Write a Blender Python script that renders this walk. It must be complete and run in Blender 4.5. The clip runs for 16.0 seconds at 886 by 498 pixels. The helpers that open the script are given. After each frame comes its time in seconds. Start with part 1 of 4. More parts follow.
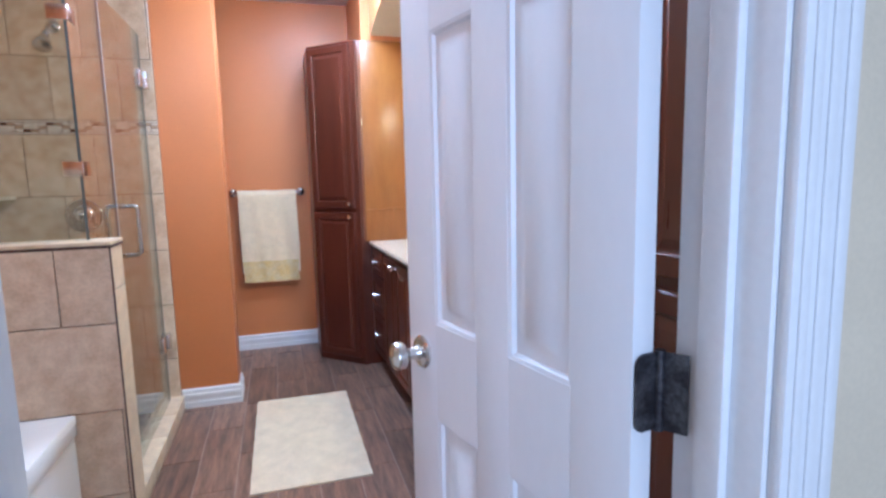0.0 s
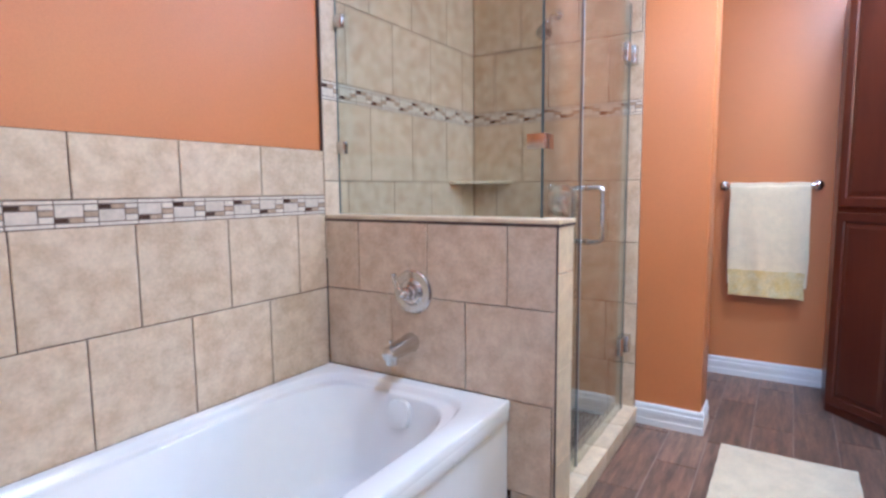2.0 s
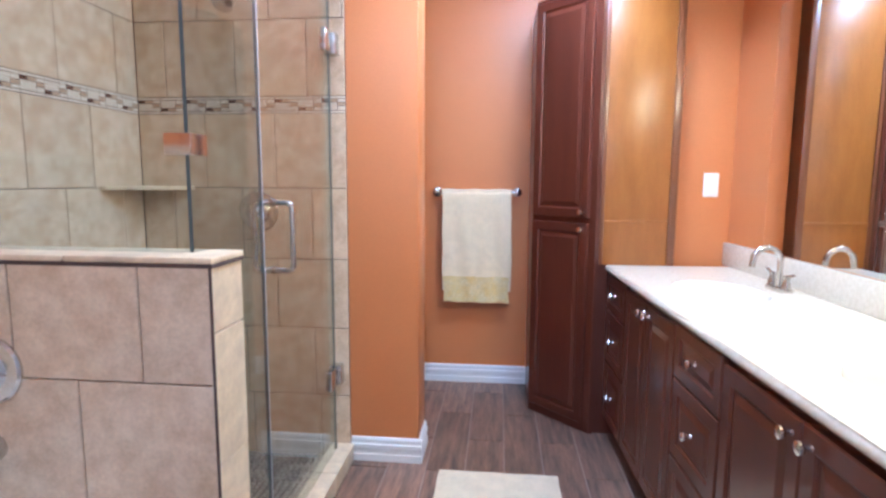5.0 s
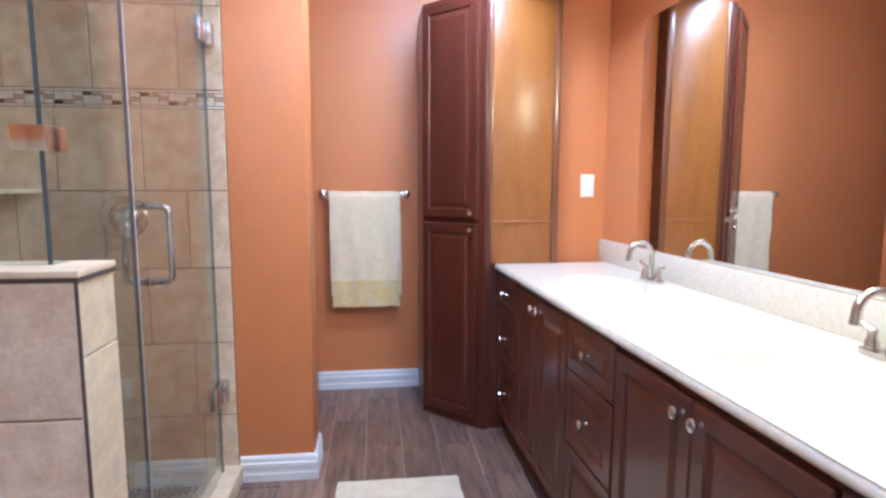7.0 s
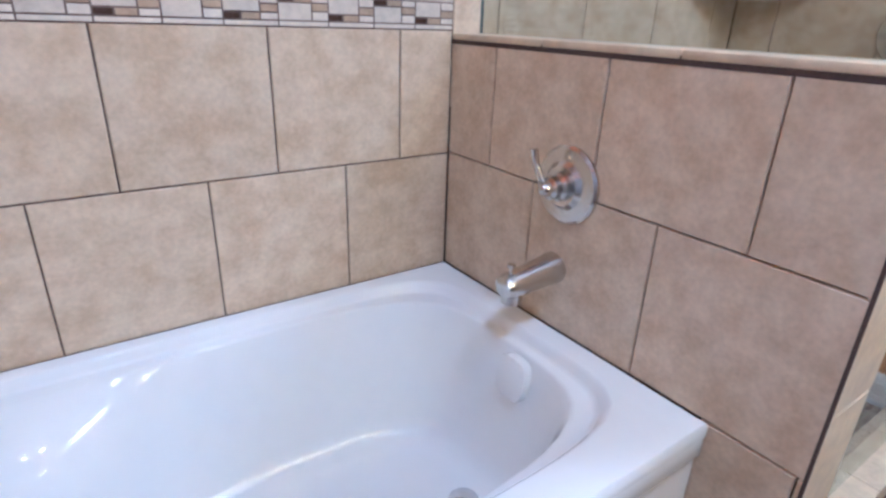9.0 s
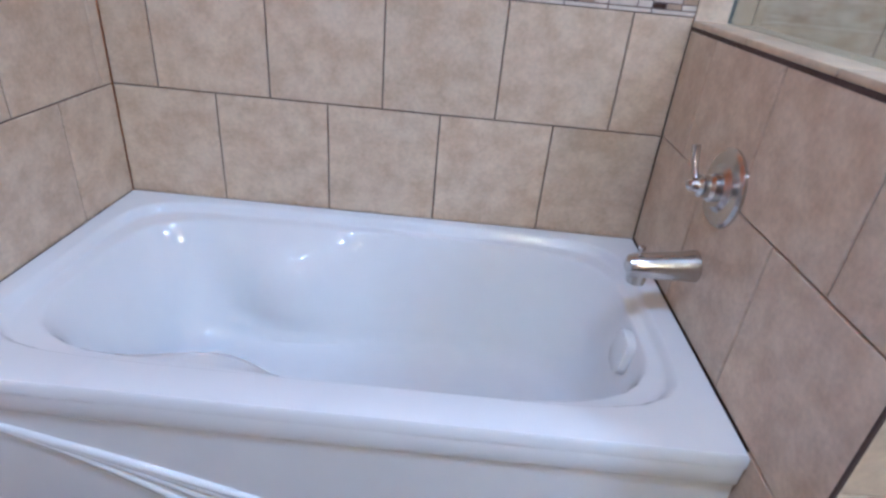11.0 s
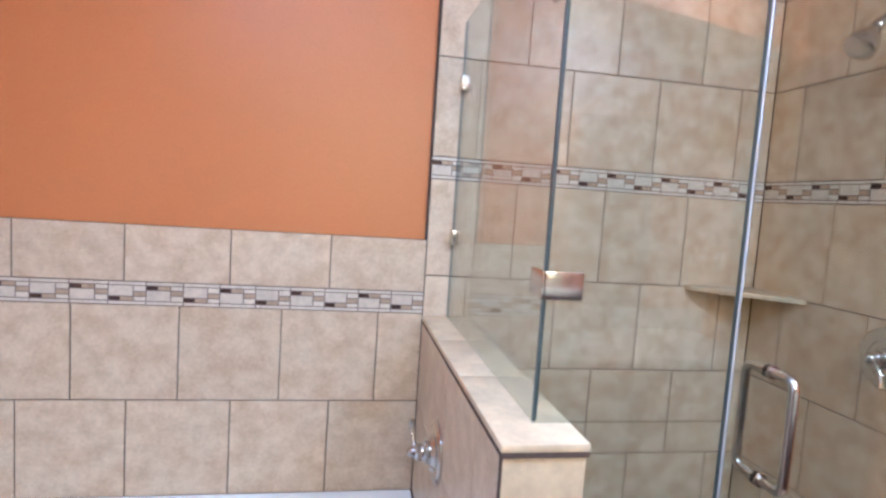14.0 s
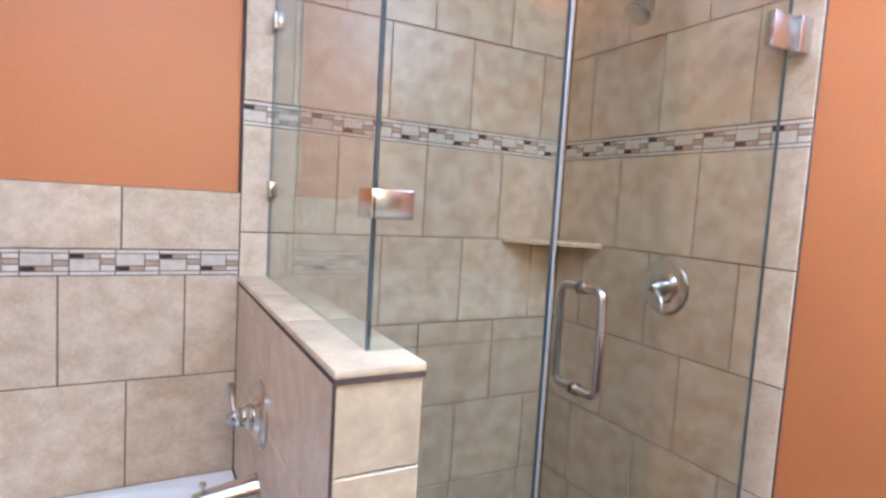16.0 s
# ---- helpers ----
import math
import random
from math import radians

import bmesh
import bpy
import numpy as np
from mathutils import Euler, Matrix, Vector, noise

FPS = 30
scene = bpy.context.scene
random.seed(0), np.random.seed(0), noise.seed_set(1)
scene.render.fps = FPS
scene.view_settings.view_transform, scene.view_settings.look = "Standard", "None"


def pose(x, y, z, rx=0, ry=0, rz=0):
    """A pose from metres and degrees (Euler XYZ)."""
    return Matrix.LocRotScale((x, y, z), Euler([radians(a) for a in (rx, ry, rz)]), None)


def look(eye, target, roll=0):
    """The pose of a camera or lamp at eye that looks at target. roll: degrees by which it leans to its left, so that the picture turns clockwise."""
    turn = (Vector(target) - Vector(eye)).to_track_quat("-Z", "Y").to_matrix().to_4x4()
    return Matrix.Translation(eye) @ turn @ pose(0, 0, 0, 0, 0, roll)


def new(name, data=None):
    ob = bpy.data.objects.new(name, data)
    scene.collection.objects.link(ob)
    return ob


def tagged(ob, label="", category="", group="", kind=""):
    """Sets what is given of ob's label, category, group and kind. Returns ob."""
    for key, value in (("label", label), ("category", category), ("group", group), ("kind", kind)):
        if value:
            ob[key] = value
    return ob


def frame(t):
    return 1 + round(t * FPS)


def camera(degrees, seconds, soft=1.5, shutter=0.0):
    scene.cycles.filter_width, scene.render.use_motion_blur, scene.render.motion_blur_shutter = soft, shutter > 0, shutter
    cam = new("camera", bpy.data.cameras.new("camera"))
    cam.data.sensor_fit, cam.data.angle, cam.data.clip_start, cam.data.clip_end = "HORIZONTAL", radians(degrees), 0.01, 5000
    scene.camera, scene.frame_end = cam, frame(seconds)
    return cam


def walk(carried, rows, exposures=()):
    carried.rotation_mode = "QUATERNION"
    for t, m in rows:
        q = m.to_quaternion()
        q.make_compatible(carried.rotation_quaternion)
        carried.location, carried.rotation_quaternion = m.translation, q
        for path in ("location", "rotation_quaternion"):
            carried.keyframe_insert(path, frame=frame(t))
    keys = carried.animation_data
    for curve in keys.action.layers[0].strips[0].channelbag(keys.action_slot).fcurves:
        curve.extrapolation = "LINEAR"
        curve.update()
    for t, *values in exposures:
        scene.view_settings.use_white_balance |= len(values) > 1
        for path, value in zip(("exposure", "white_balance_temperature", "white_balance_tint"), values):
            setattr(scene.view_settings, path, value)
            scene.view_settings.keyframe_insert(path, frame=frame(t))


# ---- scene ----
cam = camera(77.2, 16.0, soft=2.7)
PATH = [
    (0, (-0.303, 2.953, 1.347), (0.257, 4.855, 1.086), -1.3),
    (0.5, (-0.237, 3.154, 1.339), (-0.084, 5.133, 1.092), -1.6),
    (1, (-0.23, 3.33, 1.329), (-0.55, 5.29, 1.094), -1.3),
    (1.5, (-0.23, 3.437, 1.291), (-0.943, 5.293, 1.077), -1.1),
    (2, (-0.261, 3.486, 1.243), (-1.318, 5.171, 1.03), -0.5),
    (2.5, (-0.266, 3.53, 1.241), (-1.549, 5.046, 1.002), -0.0),
    (3, (-0.267, 3.629, 1.273), (-1.6, 5.101, 1.034), 0.3),
    (3.5, (-0.258, 3.765, 1.311), (-1.491, 5.321, 1.069), 0.6),
    (4, (-0.254, 3.863, 1.329), (-1.139, 5.639, 1.077), 0.4),
    (4.5, (-0.244, 3.949, 1.322), (-0.772, 5.862, 1.073), 0.2),
    (5, (-0.241, 3.995, 1.318), (-0.439, 5.971, 1.075), 0.3),
    (5.2, (-0.236, 3.998, 1.319), (-0.32, 5.982, 1.081), 0.3),
    (6.25, (-0.272, 4.02, 1.315), (0.28, 5.93, 1.085), 0.4),
    (7.3, (-0.356, 4.041, 1.308), (-0.424, 6.026, 1.078), 0.6),
    (7.5, (-0.421, 4.048, 1.306), (-0.73, 6.01, 1.071), 1.3),
    (8, (-0.522, 4.087, 1.273), (-1.393, 5.86, 0.961), 2.2),
    (8.5, (-0.66, 4.18, 1.218), (-1.922, 5.658, 0.746), 2.8),
    (9, (-0.677, 4.302, 1.179), (-2.18, 5.373, 0.409), 2.1),
    (9.5, (-0.679, 4.42, 1.2), (-2.261, 5.164, 0.228), 2.8),
    (10, (-0.624, 4.469, 1.201), (-2.287, 4.906, 0.181), 3.6),
    (10.2, (-0.576, 4.502, 1.193), (-2.268, 4.804, 0.169), 4.0),
    (12.3, (-0.058, 4.691, 1.466), (-1.886, 4.332, 0.738), 3.9),
    (12.5, (-0.048, 4.705, 1.486), (-1.91, 4.324, 0.866), 3.8),
    (13, (-0.047, 4.794, 1.485), (-1.985, 4.457, 1.123), 3.8),
    (13.5, (-0.033, 4.854, 1.499), (-2.019, 4.859, 1.263), 3.9),
    (14, (-0.024, 4.897, 1.541), (-1.986, 5.246, 1.368), 3.8),
    (14.5, (-0.017, 4.927, 1.595), (-1.921, 5.532, 1.499), 3.6),
    (14.8, (-0.022, 4.936, 1.604), (-1.889, 5.653, 1.558), 3.4),
    (15, (-0.027, 4.939, 1.609), (-1.87, 5.715, 1.559), 3.4),
    (15.5, (-0.058, 4.931, 1.513), (-1.848, 5.822, 1.483), 3.4),
    (16, (-0.075, 4.91, 1.41), (-1.828, 5.859, 1.245), 3.4),
]
walk(cam, [(t, look(eye, target, roll)) for t, eye, target, roll in PATH],
     exposures=[(0, -0.08, 4700, 9), (2, 0.02, 4620, 9), (3, -0.05, 4580, 9), (5, 0.13, 4600, 9), (7.5, 0.06, 4600, 9), (8.5, 0.04, 4560, 9), (9.2, -0.26, 4450, 9), (10.2, -0.50, 4350, 9), (12.5, -0.34, 4560, 9), (13.2, -0.10, 4600, 9), (14, 0.02, 4600, 9), (16, 0.07, 4600, 9)])

# ---- world and light ----
world = bpy.data.worlds.new("world")
scene.world = world
world.use_nodes = True
wn = world.node_tree.nodes
sky = wn.new("ShaderNodeTexSky")
sky.sky_type, sky.sun_disc = "NISHITA", False
sky.sun_elevation, sky.sun_rotation = radians(35), radians(200)
world.node_tree.links.new(sky.outputs["Color"], wn["Background"].inputs["Color"])
wn["Background"].inputs["Strength"].default_value = 0.1

VANITY_LIGHT, CEILING_LIGHT, WINDOW_LIGHT, DOWNLIGHT = 150.0, 88.0, 43.0, 13.0
DOWNLIGHTS = ((-0.42, 4.32), (-0.42, 4.88))


def area_lamp(name, m, sx, sy, watts, colour):
    data = bpy.data.lights.new(name, "AREA")
    data.shape, data.size, data.size_y, data.energy, data.color = "RECTANGLE", sx, sy, watts, colour
    ob = new(name, data)
    ob.matrix_world = m
    return ob


def disc_lamp(x, y, z, watts, colour):
    data = bpy.data.lights.new("downlight_bulb", "AREA")
    data.shape, data.size, data.energy, data.color = "DISK", 0.11, watts, colour
    ob = new("downlight_bulb", data)
    ob.matrix_world = pose(x, y, z)
    return ob


# daylight through the hall window behind the start of the walk
area_lamp("window_daylight", look((-0.5, 1.18, 1.5), (-0.3, 4.0, 1.2)), 1.5, 1.3, WINDOW_LIGHT, (0.84, 0.89, 1.0))


for dx, dy in DOWNLIGHTS:
    disc_lamp(dx, dy, 2.672, DOWNLIGHT, (0.88, 0.94, 1.0))


# ---- materials ----
def mat(name, colour, rough=0.5, metal=0.0, vary=0.12, scale=6.0, fine=60.0, bump=0.05, dark=None, per_object=0.0,
        stretch=(1, 1, 1), emit=None, strength=0.0, blend=(0.35, 0.65), coat=0.0, spec=0.5, rough_vary=0.08):
    m = bpy.data.materials.new(name)
    m.use_nodes = True
    n, l = m.node_tree.nodes, m.node_tree.links
    b = n["Principled BSDF"]
    b.inputs["Roughness"].default_value, b.inputs["Metallic"].default_value = rough, metal
    b.inputs["Coat Weight"].default_value = coat
    b.inputs["Specular IOR Level"].default_value = spec
    if emit:
        b.inputs["Emission Color"].default_value, b.inputs["Emission Strength"].default_value = (*emit, 1), strength
    tc, mp = n.new("ShaderNodeTexCoord"), n.new("ShaderNodeMapping")
    mp.inputs["Scale"].default_value = stretch
    src = tc.outputs["Object"]
    if per_object:
        oi, mul, add = n.new("ShaderNodeObjectInfo"), n.new("ShaderNodeVectorMath"), n.new("ShaderNodeVectorMath")
        mul.operation, add.operation = "MULTIPLY", "ADD"
        mul.inputs[1].default_value = (37, 53, 71)
        l.new(oi.outputs["Random"], mul.inputs[0])
        l.new(mul.outputs[0], add.inputs[0])
        l.new(src, add.inputs[1])
        src = add.outputs[0]
    l.new(src, mp.inputs["Vector"])
    big, small = n.new("ShaderNodeTexNoise"), n.new("ShaderNodeTexNoise")
    big.inputs["Scale"].default_value, small.inputs["Scale"].default_value = scale, fine
    big.inputs["Detail"].default_value, small.inputs["Detail"].default_value = 7, 4
    big.inputs["Roughness"].default_value = 0.62
    for t in (big, small):
        l.new(mp.outputs[0], t.inputs["Vector"])
    ramp = n.new("ShaderNodeMapRange")
    ramp.inputs["From Min"].default_value, ramp.inputs["From Max"].default_value = blend
    l.new(big.outputs["Fac"], ramp.inputs["Value"])
    mix = n.new("ShaderNodeMix")
    mix.data_type = "RGBA"
    dark = dark or tuple(c * (1 - 2 * vary) for c in colour)
    mix.inputs["A"].default_value, mix.inputs["B"].default_value = (*dark, 1), (*colour, 1)
    l.new(ramp.outputs["Result"], mix.inputs["Factor"])
    out = mix.outputs["Result"]
    hsv = n.new("ShaderNodeHueSaturation")
    val = n.new("ShaderNodeMapRange")
    val.inputs["From Min"].default_value, val.inputs["From Max"].default_value = 0.3, 0.7
    val.inputs["To Min"].default_value, val.inputs["To Max"].default_value = 1 - vary, 1 + vary
    l.new(small.outputs["Fac"], val.inputs["Value"])
    if per_object:
        pm = n.new("ShaderNodeMath")
        pm.operation = "MULTIPLY_ADD"
        pm.inputs[1].default_value = per_object
        l.new(oi.outputs["Random"], pm.inputs[0])
        l.new(val.outputs["Result"], pm.inputs[2])
        l.new(pm.outputs[0], hsv.inputs["Value"])
    else:
        l.new(val.outputs["Result"], hsv.inputs["Value"])
    l.new(out, hsv.inputs["Color"])
    l.new(hsv.outputs["Color"], b.inputs["Base Color"])
    rr = n.new("ShaderNodeMapRange")
    rr.inputs["To Min"].default_value, rr.inputs["To Max"].default_value = max(0.02, rough - rough_vary), min(1, rough + rough_vary)
    l.new(big.outputs["Fac"], rr.inputs["Value"])
    l.new(rr.outputs["Result"], b.inputs["Roughness"])
    if bump:
        bp = n.new("ShaderNodeBump")
        bp.inputs["Strength"].default_value, bp.inputs["Distance"].default_value = bump, 0.004
        l.new(small.outputs["Fac"], bp.inputs["Height"])
        l.new(bp.outputs["Normal"], b.inputs["Normal"])
    return m


ORANGE = mat("orange_paint", (0.585, 0.213, 0.069), 0.42, vary=0.03, scale=1.5, fine=160, bump=0.15, spec=0.5)
CREAM = mat("cream_paint", (0.66, 0.57, 0.42), 0.6, vary=0.03, fine=160, bump=0.15)
CEIL = mat("ceiling_paint", (0.78, 0.76, 0.74), 0.8, vary=0.04, fine=90, bump=0.4)
WHITE = mat("white_gloss_paint", (0.78, 0.78, 0.79), 0.32, vary=0.02, fine=90, bump=0.06)
DOORPAINT = mat("door_paint", (0.76, 0.76, 0.78), 0.38, vary=0.01, fine=30, bump=0.012, stretch=(2, 2, 0.8))
TILE = mat("ceramic_tile", (0.655, 0.53, 0.385), 0.33, vary=0.075, scale=15, fine=95, bump=0.12, dark=(0.525, 0.39, 0.26),
           per_object=0.12, blend=(0.36, 0.62), coat=0.0)
GROUT = mat("brown_grout", (0.10, 0.065, 0.055), 0.9, vary=0.15, fine=200, bump=0.3)
CAPTILE = mat("cap_tile", (0.69, 0.56, 0.38), 0.36, vary=0.06, scale=12, dark=(0.52, 0.41, 0.28), per_object=0.08)
PLANK = mat("wood_look_tile", (0.225, 0.130, 0.086), 0.36, vary=0.15, scale=7, fine=46, bump=0.2, dark=(0.070, 0.043, 0.034),
            per_object=0.5, stretch=(5, 0.55, 1), blend=(0.34, 0.66))
FGROUT = mat("floor_grout", (0.36, 0.28, 0.24), 0.9, vary=0.12, fine=150, bump=0.2)
MGROUT = mat("mosaic_grout", (0.20, 0.14, 0.115), 0.85, vary=0.1, fine=200, bump=0.2)
ACRYLIC = mat("white_acrylic", (0.86, 0.865, 0.875), 0.085, vary=0.008, fine=20, bump=0.0, rough_vary=0.02)
NICKEL = mat("brushed_nickel", (0.63, 0.605, 0.575), 0.24, 1.0, vary=0.04, fine=180, bump=0.03)
CHROME = mat("chrome", (0.78, 0.78, 0.8), 0.1, 1.0, vary=0.02, bump=0)
BRONZE = mat("worn_dark_bronze", (0.045, 0.042, 0.05), 0.35, 0.7, vary=0.3, scale=40, fine=220, dark=(0.16, 0.16, 0.17), blend=(0.25, 0.6))
MAHOG = mat("mahogany_wood", (0.100, 0.026, 0.0135), 0.28, vary=0.04, scale=3, fine=20, bump=0.0, rough_vary=0.015, dark=(0.070, 0.018, 0.010),
            stretch=(4, 4, 0.6), blend=(0.3, 0.7), coat=0.2)
# honey and mid brown, both lighter and more orange than MAHOG
HONEY = mat("honey_side_panel", (0.31, 0.115, 0.020), 0.31, vary=0.05, scale=4, fine=60, bump=0.0, dark=(0.25, 0.088, 0.014),
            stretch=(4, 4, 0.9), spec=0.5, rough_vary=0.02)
STILE_BROWN = mat("brown_stile", (0.17, 0.060, 0.022), 0.28, vary=0.06, scale=5, fine=60, bump=0.0, stretch=(5, 5, 0.7), coat=0.2, rough_vary=0.02)
STONE = mat("cream_countertop", (0.72, 0.655, 0.54), 0.2, vary=0.02, scale=60, fine=260, bump=0.0, dark=(0.66, 0.59, 0.47), blend=(0.4, 0.6))
PORCELAIN = mat("white_porcelain", (0.78, 0.72, 0.62), 0.1, vary=0.01, bump=0, rough_vary=0.02)
TOWEL = mat("cream_terry", (0.84, 0.69, 0.46), 0.95, vary=0.045, scale=25, fine=260, bump=1.0)
TOWELBAND = mat("yellow_trim", (0.70, 0.50, 0.19), 0.75, vary=0.18, scale=18, fine=150, bump=0.5, dark=(0.70, 0.58, 0.33))
RUG = mat("cream_cotton_rug", (0.71, 0.60, 0.43), 0.95, vary=0.07, scale=12, fine=170, bump=1.0)
PEBBLE = mat("pebble", (0.36, 0.31, 0.24), 0.4, vary=0.12, scale=14, per_object=0.0, dark=(0.14, 0.13, 0.10))
PLASTIC = mat("white_plastic", (0.82, 0.80, 0.76), 0.3, vary=0.01, bump=0)
RUBBER = mat("clear_seal", (0.40, 0.40, 0.41), 0.4, vary=0.03, bump=0)
HALLFLOOR = mat("hall_carpet", (0.45, 0.38, 0.29), 0.95, vary=0.12, fine=200, bump=0.8)
BULB = mat("frosted_lamp", (0.9, 0.9, 0.85), 0.4, vary=0.0, bump=0, emit=(1.0, 0.79, 0.41), strength=VANITY_LIGHT)
DIFFUSER = mat("light_diffuser", (0.9, 0.9, 0.9), 0.4, vary=0.0, bump=0, emit=(0.84, 0.92, 1.0), strength=CEILING_LIGHT)
M_PALE = mat("pale_mosaic", (0.66, 0.575, 0.475), 0.3, vary=0.06, scale=30, per_object=0.1)
M_LIGHT = mat("light_mosaic", (0.72, 0.635, 0.525), 0.3, vary=0.06, scale=30, per_object=0.1)
M_TAN = mat("tan_mosaic", (0.46, 0.33, 0.22), 0.3, vary=0.08, scale=30, per_object=0.15)
M_DARK = mat("dark_mosaic", (0.075, 0.04, 0.03), 0.25, vary=0.15, scale=30)


def glass_mat():
    m = bpy.data.materials.new("clear_glass")
    m.use_nodes = True
    n, l = m.node_tree.nodes, m.node_tree.links
    n.remove(n["Principled BSDF"])
    tr, gl, fr, mx = (n.new("ShaderNodeBsdfTransparent"), n.new("ShaderNodeBsdfGlossy"), n.new("ShaderNodeLayerWeight"), n.new("ShaderNodeMixShader"))
    tr.inputs["Color"].default_value = (0.885, 0.908, 0.880, 1)
    gl.inputs["Roughness"].default_value = 0.01
    fr.inputs["Blend"].default_value = 0.5
    pw, sc = n.new("ShaderNodeMath"), n.new("ShaderNodeMath")
    pw.operation, sc.operation = "POWER", "MULTIPLY_ADD"
    pw.inputs[1].default_value, sc.inputs[1].default_value, sc.inputs[2].default_value = 4.0, 0.75, 0.05
    l.new(fr.outputs["Facing"], pw.inputs[0])
    l.new(pw.outputs[0], sc.inputs[0])
    l.new(sc.outputs[0], mx.inputs[0])
    l.new(tr.outputs[0], mx.inputs[1])
    l.new(gl.outputs[0], mx.inputs[2])
    l.new(mx.outputs[0], n["Material Output"].inputs["Surface"])
    return m


GLASS = glass_mat()
GLASSEDGE = mat("green_glass_edge", (0.075, 0.10, 0.105), 0.3, vary=0.05, bump=0)
MIRROR = mat("mirror_silver", (0.9, 0.91, 0.9), 0.01, 1.0, vary=0.0, bump=0, rough_vary=0.0)


# ---- mesh helpers ----
def box_bm(bm, x0, x1, y0, y1, z0, z1, bevel=0.0, seg=2):
    r = bmesh.ops.create_cube(bm, size=1)
    v = r["verts"]
    bmesh.ops.transform(bm, verts=v, matrix=Matrix.Translation(((x0 + x1) / 2, (y0 + y1) / 2, (z0 + z1) / 2))
                        @ Matrix.Diagonal((abs(x1 - x0), abs(y1 - y0), abs(z1 - z0), 1)))
    if bevel:
        e = list({e for w in v for e in w.link_edges})
        bmesh.ops.bevel(bm, geom=e, offset=bevel, segments=seg, affect="EDGES", profile=0.5)


def revolve_bm(bm, prof, m=Matrix.Identity(4), seg=24):
    """A lathe of (radius, height) pairs round z, posed by m."""
    rings = []
    for r, z in prof:
        if r < 1e-5:
            rings.append([bm.verts.new(m @ Vector((0, 0, z)))])
        else:
            rings.append([bm.verts.new(m @ Vector((r * math.cos(2 * math.pi * i / seg), r * math.sin(2 * math.pi * i / seg), z))) for i in range(seg)])
    for a, b in zip(rings, rings[1:]):
        for i in range(seg):
            j = (i + 1) % seg
            f = [a[i % len(a)], a[j % len(a)], b[j % len(b)], b[i % len(b)]]
            f = list(dict.fromkeys(f))
            if len(f) > 2:
                bm.faces.new(f)
    for g in (rings[0], rings[-1]):
        if len(g) > 2:
            bm.faces.new(g)


def tube_bm(bm, pts, radius, seg=12, taper=None):
    pts = [Vector(p) for p in pts]
    rings, up = [], None
    for i, p in enumerate(pts):
        d = (pts[min(i + 1, len(pts) - 1)] - pts[max(i - 1, 0)]).normalized()
        if up is None:
            up = d.orthogonal().normalized()
        up = (up - d * up.dot(d)).normalized()
        side = d.cross(up)
        r = radius if taper is None else radius + (taper - radius) * i / (len(pts) - 1)
        rings.append([bm.verts.new(p + r * (math.cos(2 * math.pi * k / seg) * up + math.sin(2 * math.pi * k / seg) * side)) for k in range(seg)])
    for a, b in zip(rings, rings[1:]):
        for k in range(seg):
            bm.faces.new((a[k], a[(k + 1) % seg], b[(k + 1) % seg], b[k]))
    bm.faces.new(rings[0]), bm.faces.new(rings[-1])


def prism_bm(bm, outline, z0, z1, bevel=0.0):
    lo = [bm.verts.new((x, y, z0)) for x, y in outline]
    hi = [bm.verts.new((x, y, z1)) for x, y in outline]
    n = len(lo)
    fs = [bm.faces.new(lo[::-1]), bm.faces.new(hi)]
    fs += [bm.faces.new((lo[i], lo[(i + 1) % n], hi[(i + 1) % n], hi[i])) for i in range(n)]
    if bevel:
        bmesh.ops.bevel(bm, geom=list({e for f in fs for e in f.edges}), offset=bevel, segments=2, affect="EDGES", profile=0.5)


def mesh_of(name, bm, materials, smooth=False):
    bmesh.ops.recalc_face_normals(bm, faces=bm.faces[:])
    me = bpy.data.meshes.new(name)
    bm.to_mesh(me)
    bm.free()
    for m in (materials if isinstance(materials, (list, tuple)) else [materials]):
        me.materials.append(m)
    if smooth:
        me.polygons.foreach_set("use_smooth", [True] * len(me.polygons))
        me.set_sharp_from_angle(angle=radians(38))
    return me


def part(name, bm, material, parent, label="", smooth=False):
    ob = new(name, mesh_of(name, bm, material, smooth))
    ob.parent = parent
    if label:
        tagged(ob, label)
    return ob


def box_part(name, b, material, parent, bevel=0.003, label=""):
    bm = bmesh.new()
    box_bm(bm, *b, bevel=bevel)
    return part(name, bm, material, parent, label, smooth=bevel > 0)


def thing(name, label, category, group="", m=None):
    ob = new(name)
    ob.empty_display_size = 0.1
    if m is not None:
        ob.matrix_world = m
    return tagged(ob, label, category, group)


def structure(name, boxes, material, label, category, bevel=0.0):
    bm = bmesh.new()
    for b in boxes:
        box_bm(bm, *b, bevel=bevel)
    return tagged(new(name, mesh_of(name, bm, material, bevel > 0)), label, category, kind="structure")


# ---- plan ----
WX = -1.89            # face of the tiled long wall
END_Y = 3.622         # face of the tiled wall at the foot of the tub
HALF0, HALF1, HALFX, HALFZ = 5.172, 5.328, -0.886, 1.122
VALVE_Y = 6.44        # shower wall with the valve, and the pier's face
PIER0, PIER1 = -0.921, -0.597
NICHE_Y = 7.55
EAST = 0.985
DOOR_IN, DOOR_OUT, JAMB_L, JAMB_R = 3.49, 3.373, -0.525, 0.142
CEILING = 2.69
TUBZ = 0.52

